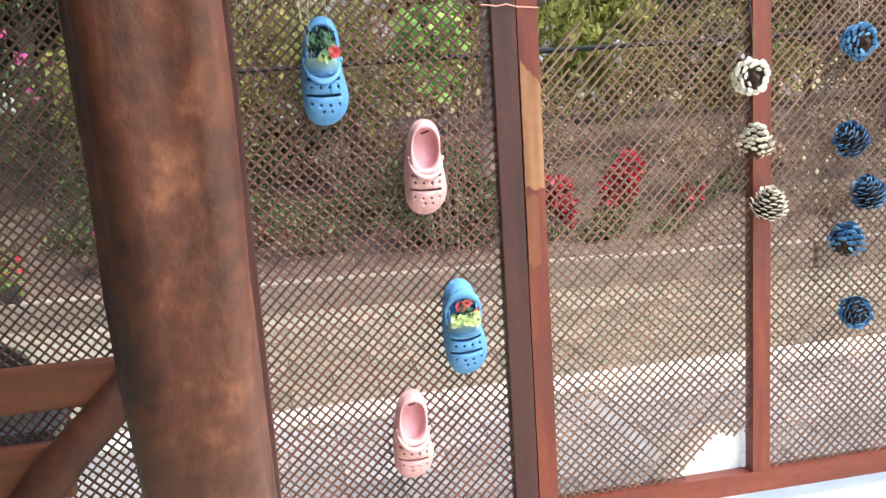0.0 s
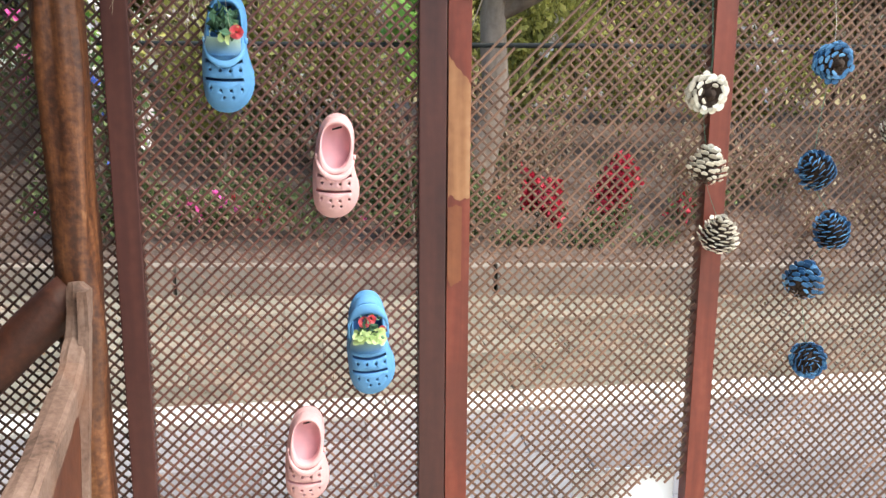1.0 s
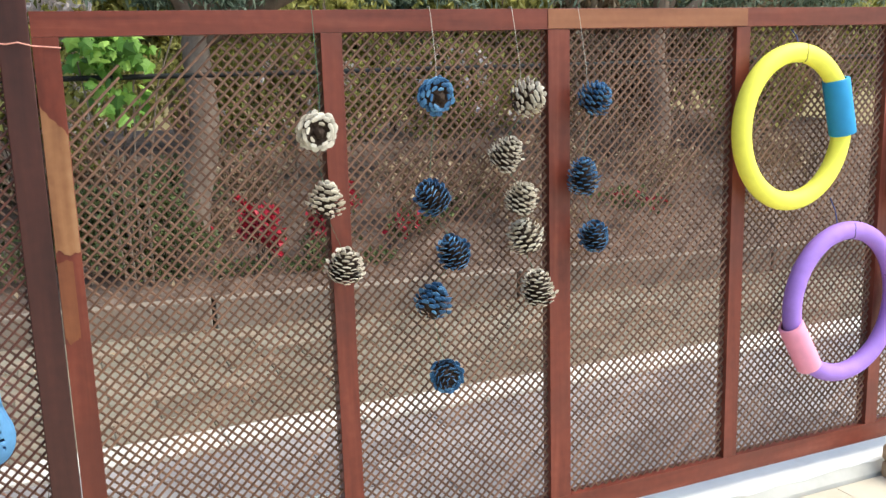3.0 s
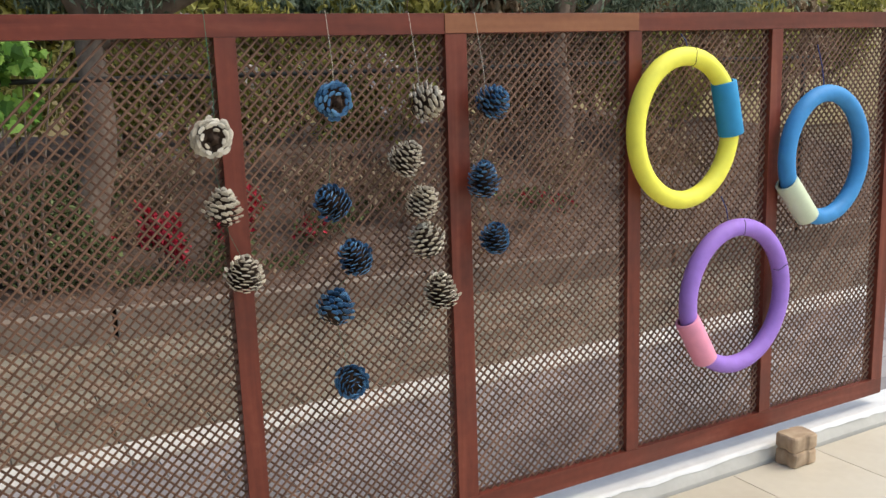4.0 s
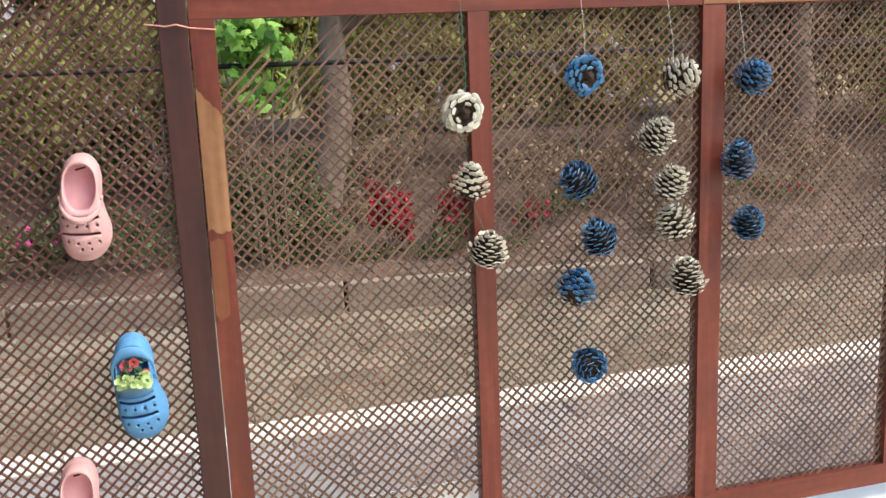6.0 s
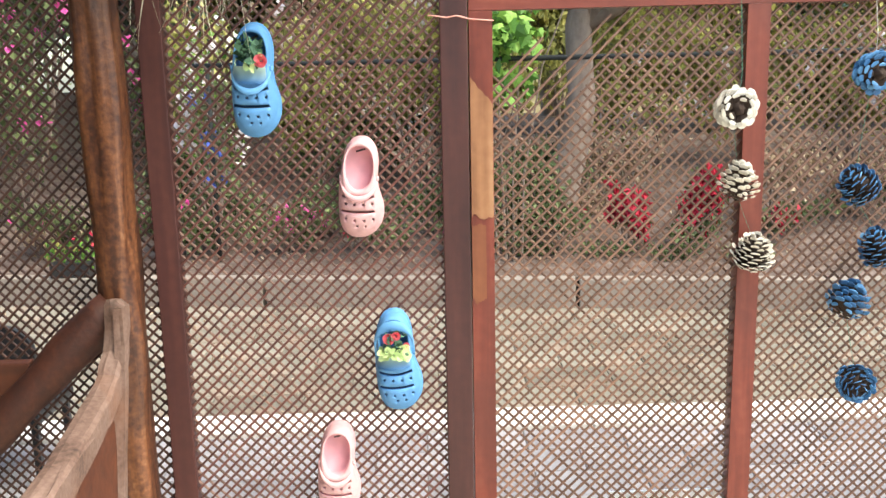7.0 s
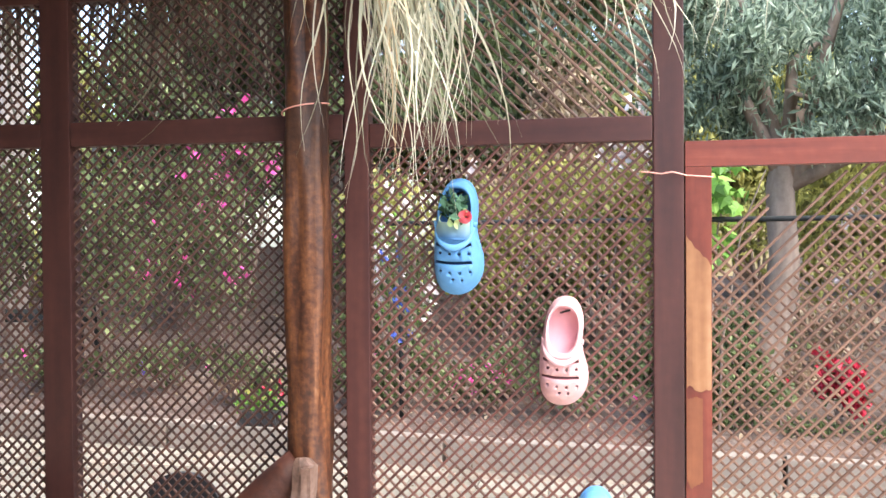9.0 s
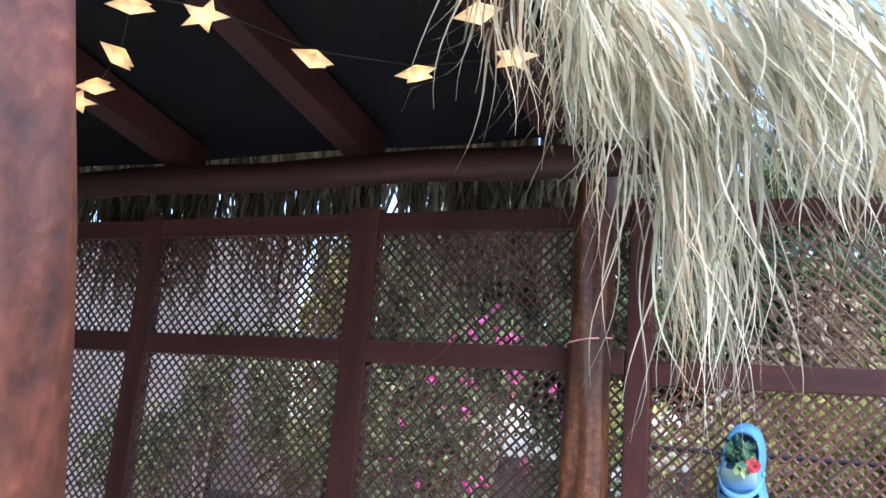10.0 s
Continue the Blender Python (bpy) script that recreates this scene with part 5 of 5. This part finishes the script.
for x, y, h in ((-0.7, 4.9, 0.9), (0.15, 5.0, 1.05), (0.95, 4.9, 0.95)):
    shrub("garden_shrub", (x, y, 0.4), (0.55, 0.35, h), 1500, 0.075, m_fol_yel, "sunlit yellow-green leafy shrub", 1.7, 6)
for x, y, h in ((-2.9, 4.4, 1.1), (-5.2, 4.5, 0.8)):
    shrub("garden_shrub", (x, y, 0.3), (0.7, 0.4, h), 1300, 0.085, m_fol_low, "dark green leafy shrub before the house wall", 1.7, 6)
for x, y, mat, lab in ((-0.9, 5.0, m_fol_low, "low dark green garden plant"), (0.2, 5.1, m_fol_low, "low dark green garden plant"), (1.2, 5.0, m_fol_dry, "low dry brown garden plant"), (0.7, 5.6, m_fol_low, "low dark green garden plant"), (1.9, 4.3, m_fol_low, "low dark green garden plant"), (2.6, 4.6, m_fol_dry, "low dry brown garden plant"), (3.5, 4.1, m_fol_dry, "low dry brown garden plant"), (4.3, 4.0, m_fol_dry, "low dry brown garden plant"), (5.0, 4.2, m_fol_dry, "low dry brown garden plant"), (5.9, 3.9, m_fol_dry, "low dry brown garden plant"), (6.9, 3.8, m_fol_dry, "low dry brown garden plant")):
    shrub("garden_plant", (x, y, 0.3), (0.46, 0.3, 0.36), 620, 0.06, mat, lab, 1.8, 5)
swept = bmesh.new()
leaves(swept, [(rng.uniform(-3.5, 7), 1.56 + 1.9 * rng.random() ** 0.7, 0.012) for _ in range(700)], 0.03, 2.0)
whole("fallen_leaves", swept, m_fol_dry, "small dry leaves strewn over the tan paving", "leaf litter", kind="stuff")
litter = bmesh.new()
leaves(litter, [(x, wall_y(x) + 0.2 + d, soil_z(x, wall_y(x) + 0.2 + d) + 0.012) for x, d in [(rng.uniform(-4, 8), 3.4 * rng.random() ** 1.2) for _ in range(1500)]], 0.045, 2.0)
whole("leaf_litter", litter, m_fol_dry, "dry fallen leaves scattered on the soil", "leaf litter", kind="stuff")
for k, (x, y) in enumerate(((2.4, 6.7), (3.9, 6.8), (5.4, 6.6), (7.0, 6.5), (8.6, 6.3))):
    shrub("tall_shrub", (x, y, 0.4), (0.95, 0.5, 1.2), 4200, 0.11, (m_fol_yel, m_fol_dry)[k == 3], "tall open shrub with brown leaves" if k == 3 else "tall yellow-green leafy shrub", 1.8, 6)
for k in range(16):
    x = -3.3 + 0.52 * k + 0.2 * math.sin(k * 5)
    shrub("bedding_plant", (x, wall_y(x) + 0.45 + 0.35 * (k % 3), 0.27), (0.3, 0.24, 0.15), 300, 0.05, (m_fol_low, m_fol_low, m_fol_low, m_fol_dry)[k % 4], ("low green bedding plant in the soil", "low green bedding plant in the soil", "low green bedding plant in the soil", "low withered brown bedding plant")[k % 4], 1.5, 4)
rail = thing("garden_railing", (2, 3.0, 0.4), "dark iron railing behind the planting bed", "railing")
bm = bmesh.new()
tube(bm, [(-0.5 + 0.5 * i, 3.85 - 0.1 * i, 1.555) for i in range(16)], 0.016, 8)
part("rail", bm, m_iron, rail, smooth=True)
for x in (-0.4, 6.9):
    bm = bmesh.new()
    tube(bm, [(x, 3.75 - 0.2 * x, 0.24), (x, 3.75 - 0.2 * x, 1.555)], 0.016, 8)
    part("railing_post", bm, m_iron, rail, smooth=True)

shrub("flowering_shrub", (1.15, 5.4, 0.5), (0.55, 0.3, 1.3), 1500, 0.075, m_fol_yel, "tall shrub with many white blossoms", 1.7, 6, (m_flo_white, 110, 0.075, "white blossoms"))
shrub("tall_shrub", (0.35, 6.0, 0.6), (0.75, 0.3, 1.4), 2200, 0.09, m_fol_dry, "tall shrub with dry brown leaves", 1.8, 6)
shrub("tall_shrub", (-3.1, 6.0, 0.6), (0.7, 0.35, 1.5), 2600, 0.1, m_fol_low, "tall dark green shrub beside the house wall", 1.8, 6)
shrub("tall_shrub", (-4.5, 6.2, 0.3), (0.6, 0.4, 1.9), 2600, 0.1, m_fol_yel, "tall yellow-green shrub at the house corner", 1.8, 6)
for x, y in ((-4.4, 4.3), (-3.9, 4.55)):
    shrub("tall_shrub", (x, y, 0.4), (0.35, 0.25, 1.2), 900, 0.09, m_fol_low, "slender dark green shrub before the house wall", 1.9, 5)
for k, (x, y) in enumerate(((8.6, 5.4), (9.9, 5.9), (11.3, 6.3), (12.8, 6.8))):
    shrub("tall_shrub", (x, y, 0.3), (0.95, 0.5, 1.05), 3000, 0.11, (m_fol_dry, m_fol_yel)[k % 2], "tall yellow-green leafy shrub" if k % 2 else "tall open shrub with brown leaves", 1.8, 6)

# dark planter on the bed wall
pot = thing("planter_box", (-1.35, 3.67, WALL_TOP), "small dark planter with yellow and red flowers on the wall", "planter")
bm = boxed(-1.48, -1.22, 3.62, 3.74, WALL_TOP, WALL_TOP + 0.1, bevel=0.008)
part("trough", bm, m_black, pot)
bm = bmesh.new()
r = random.Random(31)
leaves(bm, [(r.uniform(-1.5, -1.2), r.uniform(3.62, 3.74), r.uniform(0.27, 0.42)) for _ in range(120)], 0.05, 1.8, r=r)
part("foliage", bm, m_fol_grn, pot)
for mat, x, z, n in ((m_fol_yel, -1.4, 0.4, 24), (m_flo_red, -1.24, 0.42, 14)):
    bm = bmesh.new()
    leaves(bm, [(r.gauss(x, 0.045), 3.63, r.gauss(z, 0.03)) for _ in range(n)], 0.035, 1.2, r=r)
    part("blossoms", bm, mat, pot)

# black chair on the walkway
ch = thing("garden_chair", (-0.65, 1.0, 0), "black plastic garden chair with a rounded back", "chair")
bm = bmesh.new()
rows = []
for i in range(13):
    a = math.pi * i / 12
    rows.append([bm.verts.new((-0.66 + 0.15 * math.cos(a) * k, 1.12 + dy, 0.44 + 0.12 * math.sin(a) * k)) for k, dy in ((1, 0), (1, 0.025), (0.2, 0.025), (0.2, 0))])
for a, b in zip(rows, rows[1:]):
    for k in range(4):
        bm.faces.new((a[k], a[(k + 1) % 4], b[(k + 1) % 4], b[k]))
box(bm, -0.81, -0.51, 1.12, 1.145, 0.3, 0.445, 0.005)
part("backrest", bm, m_black, ch)
part("seat", boxed(-0.83, -0.4, 0.86, 1.2, 0.245, 0.3, bevel=0.02), m_black, ch)
for x in (-0.8, -0.43):
    for y in (0.89, 1.17):
        part("leg", boxed(x - 0.013, x + 0.013, y - 0.013, y + 0.013, 0, 0.25), m_black, ch)

# dark stand and pale house far back
st = thing("garden_swing", (-3.6, 4.0, 0), "dark iron garden swing frame with a hanging seat", "swing")
for x in (-4.6, -3.35, -3.2):
    bm = bmesh.new()
    tube(bm, [(x, 4.75, 0.25), (x, 4.75, 2.3)], 0.025, 8)
    part("leg", bm, m_iron, st, smooth=True)
bm = bmesh.new()
tube(bm, [(-4.7, 4.75, 2.3), (-3.1, 4.75, 2.3)], 0.025, 8)
part("crossbar", bm, m_iron, st, smooth=True)
part("seat", boxed(-4.58, -3.22, 4.55, 4.95, 0.78, 0.86, bevel=0.02), m_iron, st)
whole("pale_house_wall", boxed(-14, -4.2, 5.0, 5.3, 0, 3.4, bevel=0.02), m_plaster, "pale plastered house wall beyond the garden", "house wall", kind="structure")
whole("yellow_house_wall", boxed(2, 24, 13, 13.3, 0, 3.6, bevel=0.02), m_yellow_wall, "pale yellow house wall beyond the trees", "house wall", kind="structure")

# ---- unseen walls added to close the terrace and dim the pergola ----
whole("wall_west", boxed(-4.6, -4.4, -3.9, 0.1, 0, 3.2, bevel=0.01), m_plaster, "unseen plaster wall added to shade the pergola end", "wall", kind="structure")
whole("wall_south", boxed(-4.4, 0.9, -3.95, -3.75, 0, 3.4, bevel=0.01), m_plaster, "unseen plaster wall added to shade the pergola from behind", "wall", kind="structure")

# ---- tiles, pavers, blocks ----
def pieces(parent, name, cells, mat, depth, bevel, top):
    """Slabs of one size on shared meshes."""
    made = {}
    o = ORIGIN[parent]
    for x, y, w, d, turn in cells:
        key = (round(w, 3), round(d, 3))
        if key not in made:
            made[key] = mesh_of(boxed(-w / 2, w / 2, -d / 2, d / 2, -depth, 0, bevel=bevel), mat, name)
        ob = new(name, made[key])
        ob.parent = parent
        ob.location = Vector((x, y, top + rng.uniform(-0.0012, 0.0012))) - o
        ob.rotation_euler = (0, 0, turn)


T = 0.45
cells = [(-2.0 + T * i, -0.076 - T / 2 - T * j, T - 0.0025, T - 0.0025, 0) for i in range(18) for j in range(10)]
pieces(floor, "tile", cells, m_floor, 0.018, 0.002, 0.0)
cells = []
for i in range(26):
    for j in range(6):
        cells.append((-3.0 + 0.4 * i + (0.2 if j % 2 else 0), 0.2 + 0.2 * j, 0.396, 0.196, 0))
pieces(path, "paver", cells, m_paver, 0.03, 0.004, 0.0)
cells = [(-3.4 + 0.6 * i, 1.405, 0.594, 0.21, 0) for i in range(19)]
pieces(path, "kerbstone", cells, m_edge, 0.05, 0.006, 0.02)
cells = []
for i in range(26):
    for j in range(10):
        x, y = -4.4 + 0.42 * i + 0.21 * (j % 2), 1.655 + 0.29 * j
        if y < wall_y(x) + 0.1:
            cells.append((x, y, 0.415, 0.285, 0))
pieces(path, "slab", cells, m_tanpave, 0.03, 0.005, 0.004)
block = mesh_of(boxed(-0.997, 0.997, -0.06, 0.06, -0.3, 0, bevel=0.009), m_block, "block")
for k in range(-3, 5):
    x = 0.965 + 2.005 * k
    ob = new("block", block)
    ob.parent = bed
    ob.location = Vector((x, wall_y(x), WALL_TOP + rng.uniform(-0.004, 0.004))) - ORIGIN[bed]
    ob.rotation_euler = (0, 0, math.atan(-0.12))
